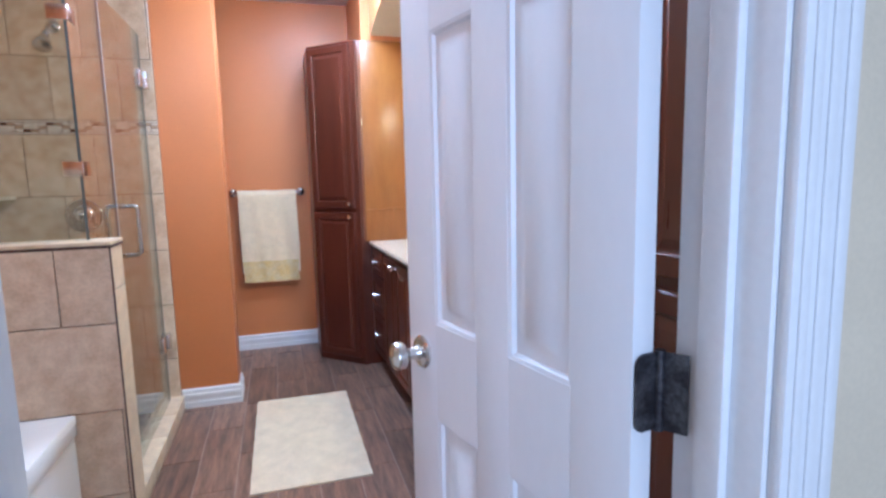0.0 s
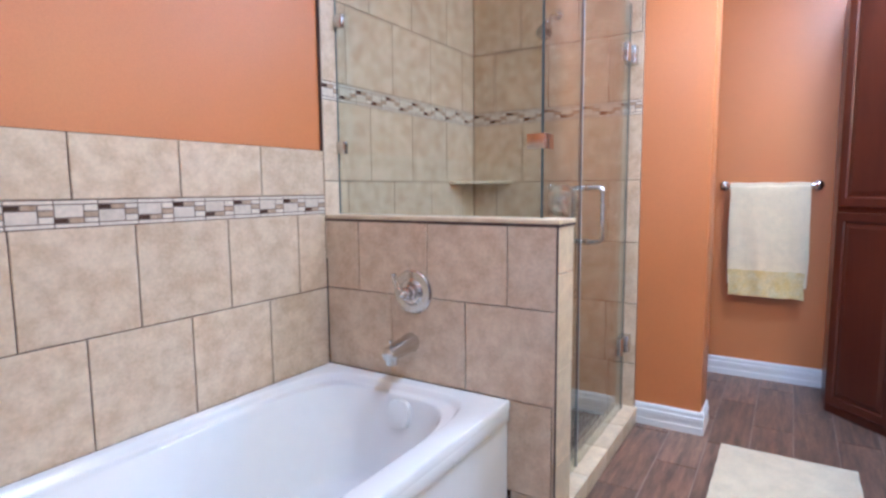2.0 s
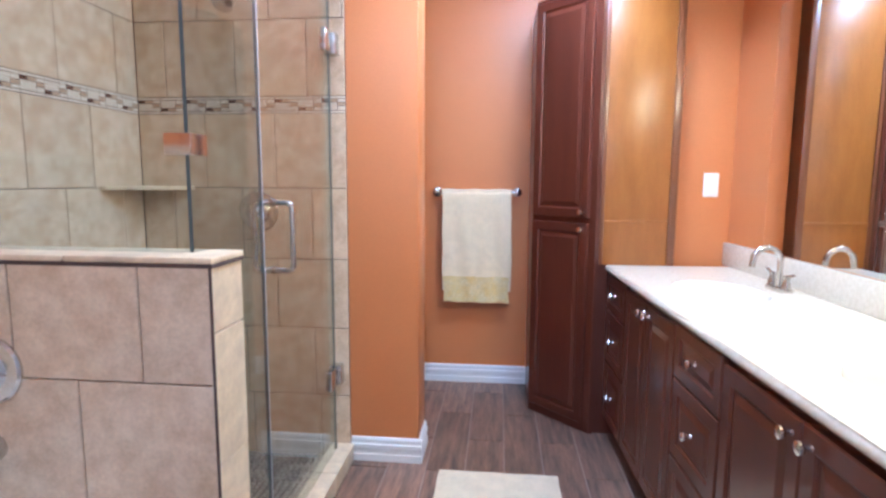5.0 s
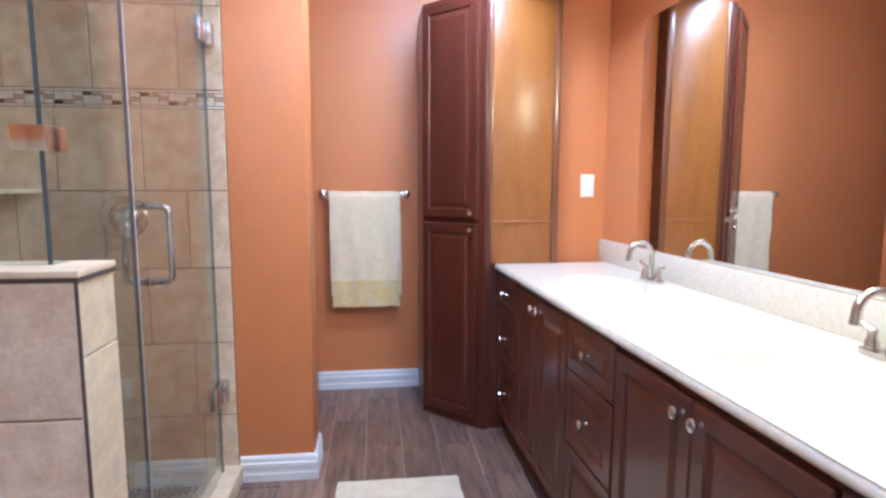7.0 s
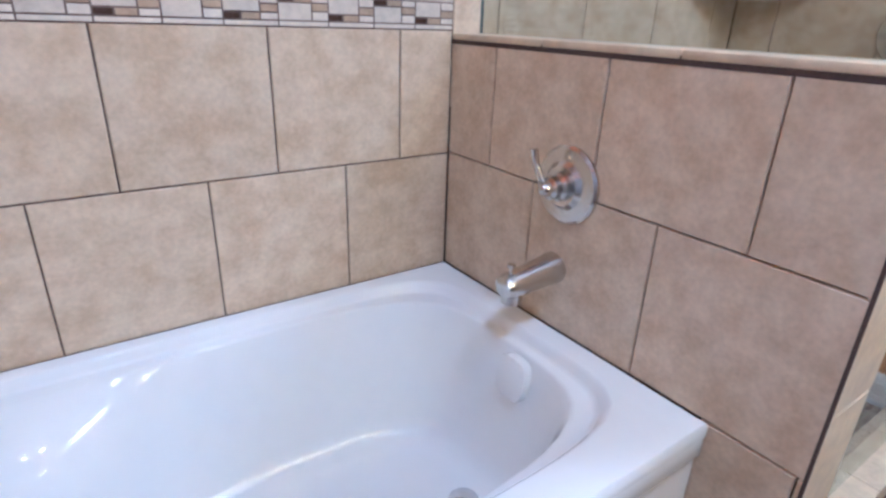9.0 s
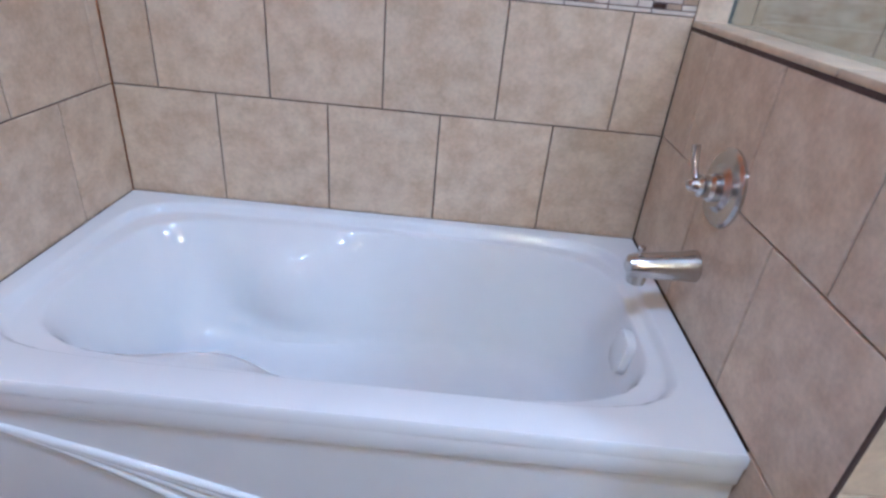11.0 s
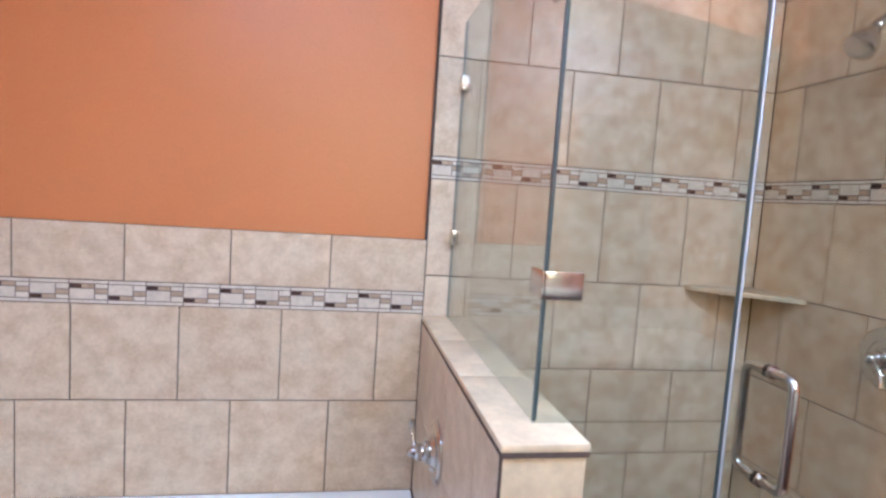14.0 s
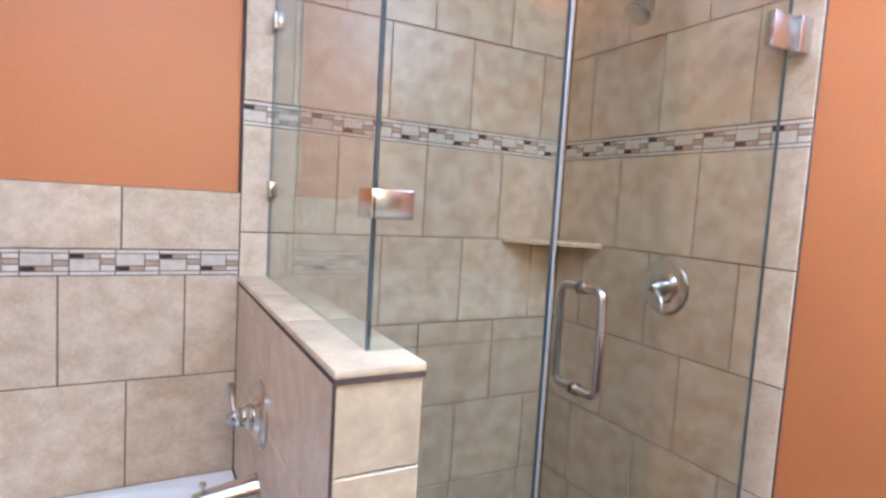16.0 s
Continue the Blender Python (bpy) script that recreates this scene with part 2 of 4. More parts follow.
# ---- large structure ----
T = 0.012
wall_west = structure("wall_west", [(WX - 0.14, WX - T, 3.2, 7.7, 0, CEILING)], ORANGE, "orange painted wall with tile behind the bathtub", "wall")
wall_foot = structure("wall_foot", [(WX - T, -0.985, DOOR_IN, END_Y - T, 0, CEILING)], ORANGE, "orange painted wall end beside the bathtub", "wall")
wall_door = structure("wall_door", [(WX - T, JAMB_L - 0.012, DOOR_OUT, DOOR_IN, 0, CEILING), (JAMB_R + 0.012, EAST + 0.10, DOOR_OUT, DOOR_IN, 0, CEILING),
                                    (JAMB_L - 0.012, JAMB_R + 0.012, DOOR_OUT, DOOR_IN, 2.06, CEILING)], ORANGE, "orange painted wall round the bathroom doorway", "wall")
wall_hall = structure("wall_hall_face", [(-2.4, JAMB_L - 0.012, DOOR_OUT - 0.012, DOOR_OUT, 0, CEILING), (JAMB_R + 0.012, 2.0, DOOR_OUT - 0.012, DOOR_OUT, 0, CEILING),
                                         (JAMB_L - 0.012, JAMB_R + 0.012, DOOR_OUT - 0.012, DOOR_OUT, 2.06, CEILING)], CREAM, "cream painted hall wall beside the door", "wall")
wall_pier = structure("wall_pier", [(WX - T, PIER1, VALVE_Y + T, VALVE_Y + 0.22, 0, CEILING)], ORANGE, "orange painted pier between shower and niche", "wall", 0.008)
wall_niche = structure("wall_niche", [(WX - T, EAST, NICHE_Y, NICHE_Y + 0.12, 0, CEILING)], ORANGE, "orange painted back wall with towel bar", "wall")
wall_east = structure("wall_east", [(EAST, EAST + 0.12, DOOR_OUT - 0.12, NICHE_Y + 0.12, 0, CEILING)], ORANGE, "orange painted wall behind the vanity", "wall")
wall_return = structure("wall_return", [(0.635, EAST, 6.94, 7.06, 0, CEILING)], ORANGE, "orange painted wall beside the tall cabinet", "wall")
# the vanity and its wall stand slightly out of square
VANITY_TURN = Matrix.Translation((0.305, 6.85, 0)) @ Matrix.Rotation(radians(1.9), 4, "Z") @ Matrix.Translation((-0.364, -6.80, 0))
wall_east.matrix_world = VANITY_TURN
ceiling = structure("ceiling", [(-2.5, 2.1, 0.9, NICHE_Y + 0.12, CEILING, CEILING + 0.1)], CEIL, "white textured ceiling", "ceiling")
floor_slab = structure("floor", [(WX - 0.14, EAST + 0.12, DOOR_OUT - 0.06, NICHE_Y + 0.12, -0.1, -0.003)], FGROUT, "dark brown wood-look plank tile floor", "floor")
hall_floor = structure("hall_floor", [(-2.4, 2.0, 1.0, DOOR_OUT - 0.06, -0.1, -0.001)], HALLFLOOR, "beige carpet in the hall", "floor")
hall_walls = structure("wall_hall", [(-2.5, -2.4, 1.0, DOOR_OUT, 0, CEILING), (2.0, 2.1, 1.0, DOOR_OUT, 0, CEILING),
                                     (-2.4, -1.3, 0.98, 1.1, 0, CEILING), (0.3, 2.0, 0.98, 1.1, 0, CEILING),
                                     (-1.3, 0.3, 0.98, 1.1, 0, 0.8), (-1.3, 0.3, 0.98, 1.1, 2.2, CEILING)], CREAM, "cream painted hall walls", "wall")

# arched soffit over the vanity
bm = bmesh.new()
n = 24
sy0, sy1 = 4.2, 6.84
arch = [(sy0 + (sy1 - sy0) * i / n, 2.30 + 0.16 * math.sin(math.pi * i / n) ** 0.7) for i in range(n + 1)]
front = [bm.verts.new((0.36, y, z)) for y, z in arch]
back = [bm.verts.new((EAST, y, z)) for y, z in arch]
ft, bt = [bm.verts.new((0.36, y, CEILING)) for y, z in arch], [bm.verts.new((EAST, y, CEILING)) for y, z in arch]
for i in range(n):
    bm.faces.new((front[i], front[i + 1], ft[i + 1], ft[i]))
    f = bm.faces.new((front[i], back[i], back[i + 1], front[i + 1]))
    f.material_index = 1
bm.faces.new((front[0], ft[0], bt[0], back[0])), bm.faces.new((front[n], back[n], bt[n], ft[n]))
tagged(new("soffit", mesh_of("soffit", bm, [ORANGE, CREAM])), "orange soffit with a cream arched underside", "soffit", kind="structure")
structure("soffit_over_cabinet", [(0.30, EAST - 0.06, 6.862, NICHE_Y, 2.275, CEILING)], ORANGE, "orange soffit above the tall cabinet", "soffit")

# half wall core, curb core, shower pan
half_wall = structure("half_wall", [(WX, HALFX - T, HALF0 + T, HALF1 - T, 0, HALFZ - 0.003)], GROUT, "tiled half wall between bathtub and shower", "half wall")
curb = structure("shower_curb", [(-1.0, PIER0 + 0.006, HALF1, VALVE_Y, 0, 0.068)], GROUT, "beige tiled shower curb", "curb")
shower_floor = structure("shower_floor", [(WX, -1.0, HALF1, VALVE_Y, 0, 0.012)], GROUT, "pebble mosaic shower floor", "floor")

# baseboards: stepped colonial profile
BASE = [(0.0, 0.0), (0.016, 0.0), (0.016, 0.034), (0.0125, 0.038), (0.0125, 0.058), (0.016, 0.062), (0.016, 0.082), (0.011, 0.087), (0.011, 0.104), (0.006, 0.114), (0.0, 0.116)]


def baseboard(a, b, nrm, label="white moulded wooden baseboard"):
    bm = bmesh.new()
    a, b, nrm = Vector((*a, 0)), Vector((*b, 0)), Vector((*nrm, 0))
    A = [bm.verts.new(a + nrm * d + Vector((0, 0, h))) for d, h in BASE]
    B = [bm.verts.new(b + nrm * d + Vector((0, 0, h))) for d, h in BASE]
    k = len(A)
    for i in range(k):
        bm.faces.new((A[i], A[(i + 1) % k], B[(i + 1) % k], B[i]))
    bm.faces.new(A), bm.faces.new(B)
    return tagged(new("baseboard", mesh_of("baseboard", bm, WHITE)), label, "baseboard", kind="structure")


baseboard((PIER0 + 0.004, VALVE_Y + T), (PIER1 + 0.016, VALVE_Y + T), (0, -1))
baseboard((PIER1, VALVE_Y + T), (PIER1, VALVE_Y + 0.22), (1, 0))
baseboard((WX, NICHE_Y), (-0.046, NICHE_Y), (0, -1))
baseboard((-0.985, DOOR_IN), (JAMB_L - 0.08, DOOR_IN), (0, 1))
baseboard((JAMB_R + 0.09, DOOR_IN), (EAST, DOOR_IN), (0, 1))
baseboard((JAMB_R + 0.095, DOOR_OUT - 0.012), (2.0, DOOR_OUT - 0.012), (0, -1))


# ---- doorway ----
def fluted_casing(parent, x0, x1, y, out, z0, z1):
    """Upright casing between x0 and x1, standing proud of y by out, with flutes."""
    bm = bmesh.new()
    box_bm(bm, x0, x1, min(y, y + out), max(y, y + out), z0, z1, 0.004)
    w = (x1 - x0) / 7
    for i in range(1, 6, 2):
        cx = x0 + w * (i + 0.5)
        box_bm(bm, cx - w * 0.55, cx + w * 0.55, min(y + out, y + out * 1.16), max(y + out, y + out * 1.16), z0, z1, 0.001)
    return part("casing", bm, WHITE, parent, smooth=True)


frame_ob = tagged(new("door_frame"), "white painted door frame with fluted casing", "door frame", kind="structure")
for x0, x1 in ((JAMB_L - 0.012, JAMB_L), (JAMB_R, JAMB_R + 0.012)):
    box_part("jamb", (x0, x1, DOOR_OUT - 0.012, DOOR_IN, 0, 2.06), WHITE, frame_ob, 0.002)
box_part("head_jamb", (JAMB_L, JAMB_R, DOOR_OUT - 0.012, DOOR_IN, 2.048, 2.06), WHITE, frame_ob, 0.002)
box_part("door_stop", (JAMB_L, JAMB_L + 0.012, DOOR_OUT + 0.03, DOOR_OUT + 0.07, 0, 2.048), WHITE, frame_ob, 0.003)
box_part("door_stop", (JAMB_R - 0.012, JAMB_R, DOOR_OUT + 0.03, DOOR_OUT + 0.07, 0, 2.048), WHITE, frame_ob, 0.003)
fluted_casing(frame_ob, JAMB_R + 0.006, JAMB_R + 0.074, DOOR_OUT - 0.012, -0.016, 0, 2.12)
fluted_casing(frame_ob, JAMB_L - 0.088, JAMB_L - 0.006, DOOR_OUT - 0.012, -0.016, 0, 2.12)
fluted_casing(frame_ob, JAMB_L - 0.088, JAMB_L - 0.006, DOOR_IN, 0.014, 0, 2.12)
fluted_casing(frame_ob, JAMB_R + 0.03, JAMB_R + 0.1, DOOR_IN, 0.012, 0, 2.12)
box_part("head_casing", (JAMB_L - 0.088, JAMB_R + 0.088, DOOR_OUT - 0.03, DOOR_OUT - 0.012, 2.12, 2.19), WHITE, frame_ob)
box_part("head_casing", (JAMB_L - 0.088, JAMB_R + 0.1, DOOR_IN, DOOR_IN + 0.014, 2.12, 2.19), WHITE, frame_ob)

# six-panel door: local x from the hinge to the free edge, y its thickness
DW, DT = 0.605, 0.035
edge_dir = Vector((-0.214, 0.977)).normalized()
door = thing("door", "white six-panel door standing open, with round nickel knob", "door",
             m=pose(0.114, DOOR_IN + 0.004, 0.008, 0, 0, math.degrees(math.atan2(edge_dir.y, edge_dir.x))))
DZ = 2.03
box_part("core", (0.002, DW - 0.002, 0.010, DT - 0.010, 0.002, DZ - 0.002), DOORPAINT, door, 0)
cols = ((0, 0.106), (0.247, 0.342), (0.487, DW))
rows = ((0, 0.235), (0.860, 1.055), (1.60, 1.71), (1.92, DZ))
for a, b in cols:
    box_part("stile", (a, b, 0, DT, 0, DZ), DOORPAINT, door, 0.0015)
for a, b in rows:
    for c, d in ((cols[0][1], cols[1][0]), (cols[1][1], cols[2][0])):
        box_part("rail", (c, d, 0.0002, DT - 0.0002, a, b), DOORPAINT, door, 0)


def raised_field(bm, x0, x1, z0, z1, y, d, edge=0.042, lip=0.010):
    """A moulded, raised door panel facing along d from the depth y."""
    loops = []
    for inset, dep in ((0, 0.008), (0.006, 0.006), (lip, -0.0005), (lip + 0.012, -0.0005), (edge, 0.0055), (edge + 0.003, 0.0075)):
        loops.append([bm.verts.new((x, y + d * dep, z)) for x, z in ((x0 + inset, z0 + inset), (x1 - inset, z0 + inset), (x1 - inset, z1 - inset), (x0 + inset, z1 - inset))])
    for a, b in zip(loops, loops[1:]):
        for i in range(4):
            bm.faces.new((a[i], a[(i + 1) % 4], b[(i + 1) % 4], b[i]))
    bm.faces.new(loops[-1])


for (a0, a1), (b0, b1) in (((0.235, 0.860), (0, 1)), ((1.055, 1.60), (0, 1)), ((1.71, 1.92), (0, 1))):
    for c, d in ((cols[0][1], cols[1][0]), (cols[1][1], cols[2][0])):
        for y, s in ((0.009, -1), (DT - 0.009, 1)):
            bm = bmesh.new()
            raised_field(bm, c, d, a0, a1, y, s)
            part("panel", bm, DOORPAINT, door, smooth=True)
for y, s in ((0, -1), (DT, 1)):
    bm = bmesh.new()
    m = Matrix.Translation((DW - 0.062, y, 0.985)) @ Matrix.Rotation(radians(90 if s < 0 else -90), 4, "X")
    revolve_bm(bm, [(0, 0), (0.033, 0), (0.034, 0.004), (0.030, 0.009), (0.016, 0.012), (0.012, 0.02), (0.012, 0.034), (0.018, 0.04), (0.027, 0.047),
                    (0.0285, 0.056), (0.026, 0.064), (0.017, 0.069), (0, 0.070)], m, 28)
    part("door_knob", bm, NICKEL, door, "round satin nickel knob", True)
box_part("latch_plate", (DW - 0.001, DW + 0.0015, 0.006, DT - 0.006, 0.948, 1.022), NICKEL, door, 0.0005)
for hz in (0.25, 1.080, 1.80):
    bm = bmesh.new()
    leaf_arc = [(0.0335 + 0.014 * math.cos(a), 0.020 + 0.014 * math.sin(a)) for a in [math.pi / 2 * k / 6 for k in range(7)]]
    prism_bm(bm, [(-u, -v) for u, v in leaf_arc] + [(u, -v) for u, v in leaf_arc[::-1]] + [(0.0475, -0.002), (-0.0475, -0.002)], 0, 0.0025)
    bmesh.ops.transform(bm, verts=bm.verts[:], matrix=Matrix.Translation((-0.0025, 0.0, hz)) @ Matrix.Rotation(radians(90), 4, "Y") @ Matrix.Rotation(radians(180), 4, "X"))
    hinge = part("hinge", bm, BRONZE, door, "worn dark bronze hinge", True)
    bm = bmesh.new()
    tube_bm(bm, [(-0.006, -0.004, hz - 0.05), (-0.006, -0.004, hz + 0.05)], 0.0065)
    leaf = bmesh.new()
    box_bm(leaf, 0, 0.034, -0.0012, 0.0012, hz - 0.0485, hz + 0.0485, 0.001)
    bmesh.ops.transform(leaf, verts=leaf.verts[:], matrix=Matrix.Translation((-0.006, -0.004, 0)) @ Matrix.Rotation(radians(-158), 4, "Z"))
    part("jamb_leaf", leaf, BRONZE, hinge, smooth=True)
    part("hinge_pin", bm, BRONZE, hinge, smooth=True)
# ---- bathtub ----
tub = thing("bathtub", "glossy white acrylic bathtub with contoured sides and moulded apron", "bathtub", m=pose(0, 0, 0))
TX0, TX1, TY0, TY1 = WX + 0.003, -1.05, END_Y + 0.002, HALF0 - 0.002


def superloop(x0, x1, y0, y1, r, count=96, waist=0.0):
    """A rounded rectangle, pinched in by waist near its foot-side third."""
    pts = []
    cx, cy, hx, hy = (x0 + x1) / 2, (y0 + y1) / 2, (x1 - x0) / 2, (y1 - y0) / 2
    e = 2 + 6 * (1 - r)
    for i in range(count):
        a = 2 * math.pi * (i + 0.5) / count
        c, s = math.cos(a), math.sin(a)
        k = (abs(c / hx) ** e + abs(s / hy) ** e) ** (-1 / e)
        x, y = cx + c * k, cy + s * k
        pin = math.exp(-((y - (cy - 0.28)) / 0.17) ** 2)
        x = cx + (x - cx) * (1 - waist * pin / hx)
        pts.append((x, y))
    return pts


levels = [  # x0 margin, x1 margin, y0 margin, y1 margin, depth below the rim, roundness, waist
    (0.0, 0.0, 0.0, 0.0, 0.030, 0.0, 0), (0.0, 0.0, 0.0, 0.0, 0.006, 0.0, 0), (0.004, 0.004, 0.004, 0.004, 0.0, 0.0, 0),
    (0.036, 0.080, 0.050, 0.056, 0.0, 0.22, 0), (0.039, 0.083, 0.053, 0.059, 0.0015, 0.22, 0), (0.044, 0.089, 0.059, 0.064, 0.008, 0.24, 0), (0.048, 0.094, 0.064, 0.069, 0.020, 0.26, 0),
    (0.051, 0.097, 0.068, 0.073, 0.0255, 0.28, 0), (0.055, 0.101, 0.076, 0.079, 0.0275, 0.32, 0.0), (0.066, 0.109, 0.100, 0.090, 0.0295, 0.56, 0.008), (0.070, 0.112, 0.105, 0.093, 0.0315, 0.60, 0.014),
    (0.073, 0.115, 0.109, 0.096, 0.037, 0.61, 0.022), (0.078, 0.119, 0.116, 0.099, 0.055, 0.64, 0.065), (0.088, 0.128, 0.130, 0.105, 0.09, 0.66, 0.105), (0.100, 0.138, 0.150, 0.112, 0.14, 0.66, 0.125),
    (0.112, 0.148, 0.175, 0.120, 0.20, 0.66, 0.12), (0.126, 0.160, 0.205, 0.130, 0.27, 0.66, 0.095), (0.142, 0.175, 0.235, 0.143, 0.33, 0.66, 0.05), (0.152, 0.185, 0.25, 0.153, 0.355, 0.67, 0.04),
    (0.170, 0.20, 0.28, 0.170, 0.372, 0.68, 0.03), (0.205, 0.235, 0.33, 0.205, 0.380, 0.7, 0.02), (0.28, 0.31, 0.45, 0.30, 0.386, 0.75, 0)]
bm = bmesh.new()
rings = []
for a, b, c, d, dep, r, w in levels:
    if r == 0.0:
        e = 60.0
        cx, cy, hx, hy = (TX0 + a + TX1 - b) / 2, (TY0 + c + TY1 - d) / 2, (TX1 - b - TX0 - a) / 2, (TY1 - d - TY0 - c) / 2
        pts = []
        for i in range(96):
            an = 2 * math.pi * (i + 0.5) / 96
            co, si = math.cos(an), math.sin(an)
            k = (abs(co / hx) ** e + abs(si / hy) ** e) ** (-1 / e)
            pts.append((cx + co * k, cy + si * k))
        for qx, qy in ((-1, -1), (-1, 1), (1, -1), (1, 1)):
            near = min(range(96), key=lambda q: (pts[q][0] - cx - qx * hx) ** 2 + (pts[q][1] - cy - qy * hy) ** 2)
            pts[near] = (cx + qx * hx, cy + qy * hy)
    else:
        pts = superloop(TX0 + a, TX1 - b, TY0 + c, TY1 - d, r, 96, w)
    rings.append([bm.verts.new((x, y, TUBZ - dep)) for x, y in pts])
for a, b in zip(rings, rings[1:]):
    for i in range(96):
        bm.faces.new((a[i], a[(i + 1) % 96], b[(i + 1) % 96], b[i]))
bm.faces.new(rings[-1])
part("basin", bm, ACRYLIC, tub, smooth=True)
bm = bmesh.new()
box_bm(bm, TX1 - 0.03, TX1 - 0.010, TY0, TY1, 0, TUBZ - 0.03)
box_bm(bm, TX1 - 0.011, TX1 - 0.001, TY0, TY1, TUBZ - 0.075, TUBZ - 0.029, 0.004)
box_bm(bm, TX1 - 0.011, TX1 - 0.001, TY0, TY0 + 0.03, 0, TUBZ - 0.074, 0.004)
apron = part("apron", bm, ACRYLIC, tub, smooth=True)
for k in range(4):
    bm = bmesh.new()
    pts = []
    for i in range(33):
        u = i / 32
        y = TY0 + 0.035 + u * (0.75 + 0.17 * k)
        z = TUBZ - 0.10 - (TUBZ - 0.13) * u ** (1.6 - 0.12 * k)
        pts.append((TX1 - 0.011, y, max(0.012, z)))
    tube_bm(bm, pts, 0.009, 10, 0.013)
    part("apron_ridge", bm, ACRYLIC, apron, smooth=True)
bm = bmesh.new()
revolve_bm(bm, [(0, 0), (0.034, 0), (0.036, 0.003), (0.030, 0.008), (0.0, 0.011)], Matrix.Translation((-1.430, 4.925, TUBZ - 0.384)))
part("drain_stopper", bm, CHROME, tub, "chrome drain stopper", True)
bm = bmesh.new()
m = Matrix.Translation((-1.44, TY1 - 0.098, TUBZ - 0.095)) @ Matrix.Rotation(radians(82), 4, "X")
prism_bm(bm, [(0.045 * math.copysign(abs(math.cos(a)) ** 0.6, math.cos(a)), 0.052 * math.copysign(abs(math.sin(a)) ** 0.6, math.sin(a)))
              for a in [2 * math.pi * i / 28 for i in range(28)]], 0, 0.03, 0.007)
bmesh.ops.transform(bm, verts=bm.verts[:], matrix=m)
part("overflow_cover", bm, ACRYLIC, tub, smooth=True)


# ---- tap fittings ----
def wall_valve(x, y, z, radius, name, label, turn=0.0):
    """Round valve trim on a wall facing -y, with a lever."""
    ob = thing(name, label, "valve", m=pose(x, y, z, 90, turn, 0))
    bm = bmesh.new()
    revolve_bm(bm, [(0, 0), (radius, 0), (radius, 0.006), (radius * 0.93, 0.012), (radius * 0.62, 0.014), (radius * 0.55, 0.02), (radius * 0.5, 0.024), (0, 0.024)], seg=40)
    part("escutcheon", bm, NICKEL, ob, smooth=True)
    bm = bmesh.new()
    revolve_bm(bm, [(0.030, 0.020), (0.031, 0.034), (0.024, 0.040), (0.022, 0.052), (0.024, 0.056), (0.016, 0.062), (0.014, 0.072), (0.009, 0.080), (0, 0.084)], seg=28)
    stem = part("hub", bm, NICKEL, ob, smooth=True)
    bm = bmesh.new()
    tube_bm(bm, [(0.0, 0.0, 0.060), (-0.02, 0.02, 0.064), (-0.035, 0.045, 0.066), (-0.04, 0.075, 0.07)], 0.0065, 10, 0.009)
    part("lever", bm, NICKEL, ob, smooth=True)
    return ob


wall_valve(-1.452, HALF0, 0.862, 0.084, "tub_valve", "round brushed nickel tub valve with lever on tile")
wall_valve(-1.330, VALVE_Y, 1.176, 0.092, "shower_valve", "round brushed nickel shower valve with lever on tile", 175)
spout = thing("tub_spout", "brushed nickel tub spout with diverter knob", "spout", m=pose(-1.464, HALF0, 0.667))
bm = bmesh.new()
revolve_bm(bm, [(0, 0), (0.037, 0), (0.037, 0.01), (0.034, 0.03), (0.032, 0.07), (0.030, 0.11), (0.029, 0.135), (0.025, 0.15), (0.014, 0.156), (0, 0.157)],
           Matrix.Rotation(radians(96), 4, "X"), 28)
part("spout_body", bm, NICKEL, spout, smooth=True)
bm = bmesh.new()
revolve_bm(bm, [(0.021, 0), (0.023, 0.012), (0.026, 0.035), (0, 0.036)], Matrix.Translation((0, -0.125, -0.055)), 20)
part("spout_mouth", bm, NICKEL, spout, smooth=True)
bm = bmesh.new()
revolve_bm(bm, [(0.004, 0), (0.004, 0.016), (0.008, 0.018), (0.0085, 0.026), (0, 0.029)], Matrix.Translation((0, -0.13, 0.010)), 16)
part("diverter_knob", bm, NICKEL, spout, smooth=True)

head = thing("overhead_shower", "brushed nickel shower head on a bent arm", "shower head", m=pose(-1.378, VALVE_Y, 2.168))
bm = bmesh.new()
revolve_bm(bm, [(0, 0), (0.032, 0), (0.032, 0.004), (0.024, 0.012), (0.012, 0.016), (0, 0.016)], Matrix.Rotation(radians(90), 4, "X"), 24)
part("flange", bm, NICKEL, head, smooth=True)
bm = bmesh.new()
tube_bm(bm, [(0, 0, 0), (0, -0.04, 0.002), (0, -0.075, -0.012), (0, -0.10, -0.035), (0, -0.125, -0.065)], 0.010, 14)
part("arm", bm, NICKEL, head, smooth=True)
bm = bmesh.new()
revolve_bm(bm, [(0, 0), (0.014, 0.0), (0.017, 0.014), (0.014, 0.022), (0.02, 0.034), (0.034, 0.06), (0.042, 0.085), (0.043, 0.10), (0.036, 0.104), (0, 0.104)],
           Matrix.Translation((0, -0.122, -0.058)) @ Matrix.Rotation(radians(180 - 38), 4, "X"), 28)
part("spray_bell", bm, NICKEL, head, smooth=True)

# ---- shower glass ----
GX, GT = -0.975, 0.010
GTOP = 2.135
SEAM = 5.655


def pane(name, b, parent, edges=()):
    bm = bmesh.new()
    box_bm(bm, *b)
    for f in bm.faces:
        nv = f.normal
        big = (b[1] - b[0] < 0.02 and abs(nv.x) > 0.5) or (b[3] - b[2] < 0.02 and abs(nv.y) > 0.5)
        f.material_index = 0 if big or abs(nv.z) > 0.5 else 1
    ob = part(name, bm, [GLASS, GLASSEDGE], parent)
    ob.visible_shadow = False
    return ob


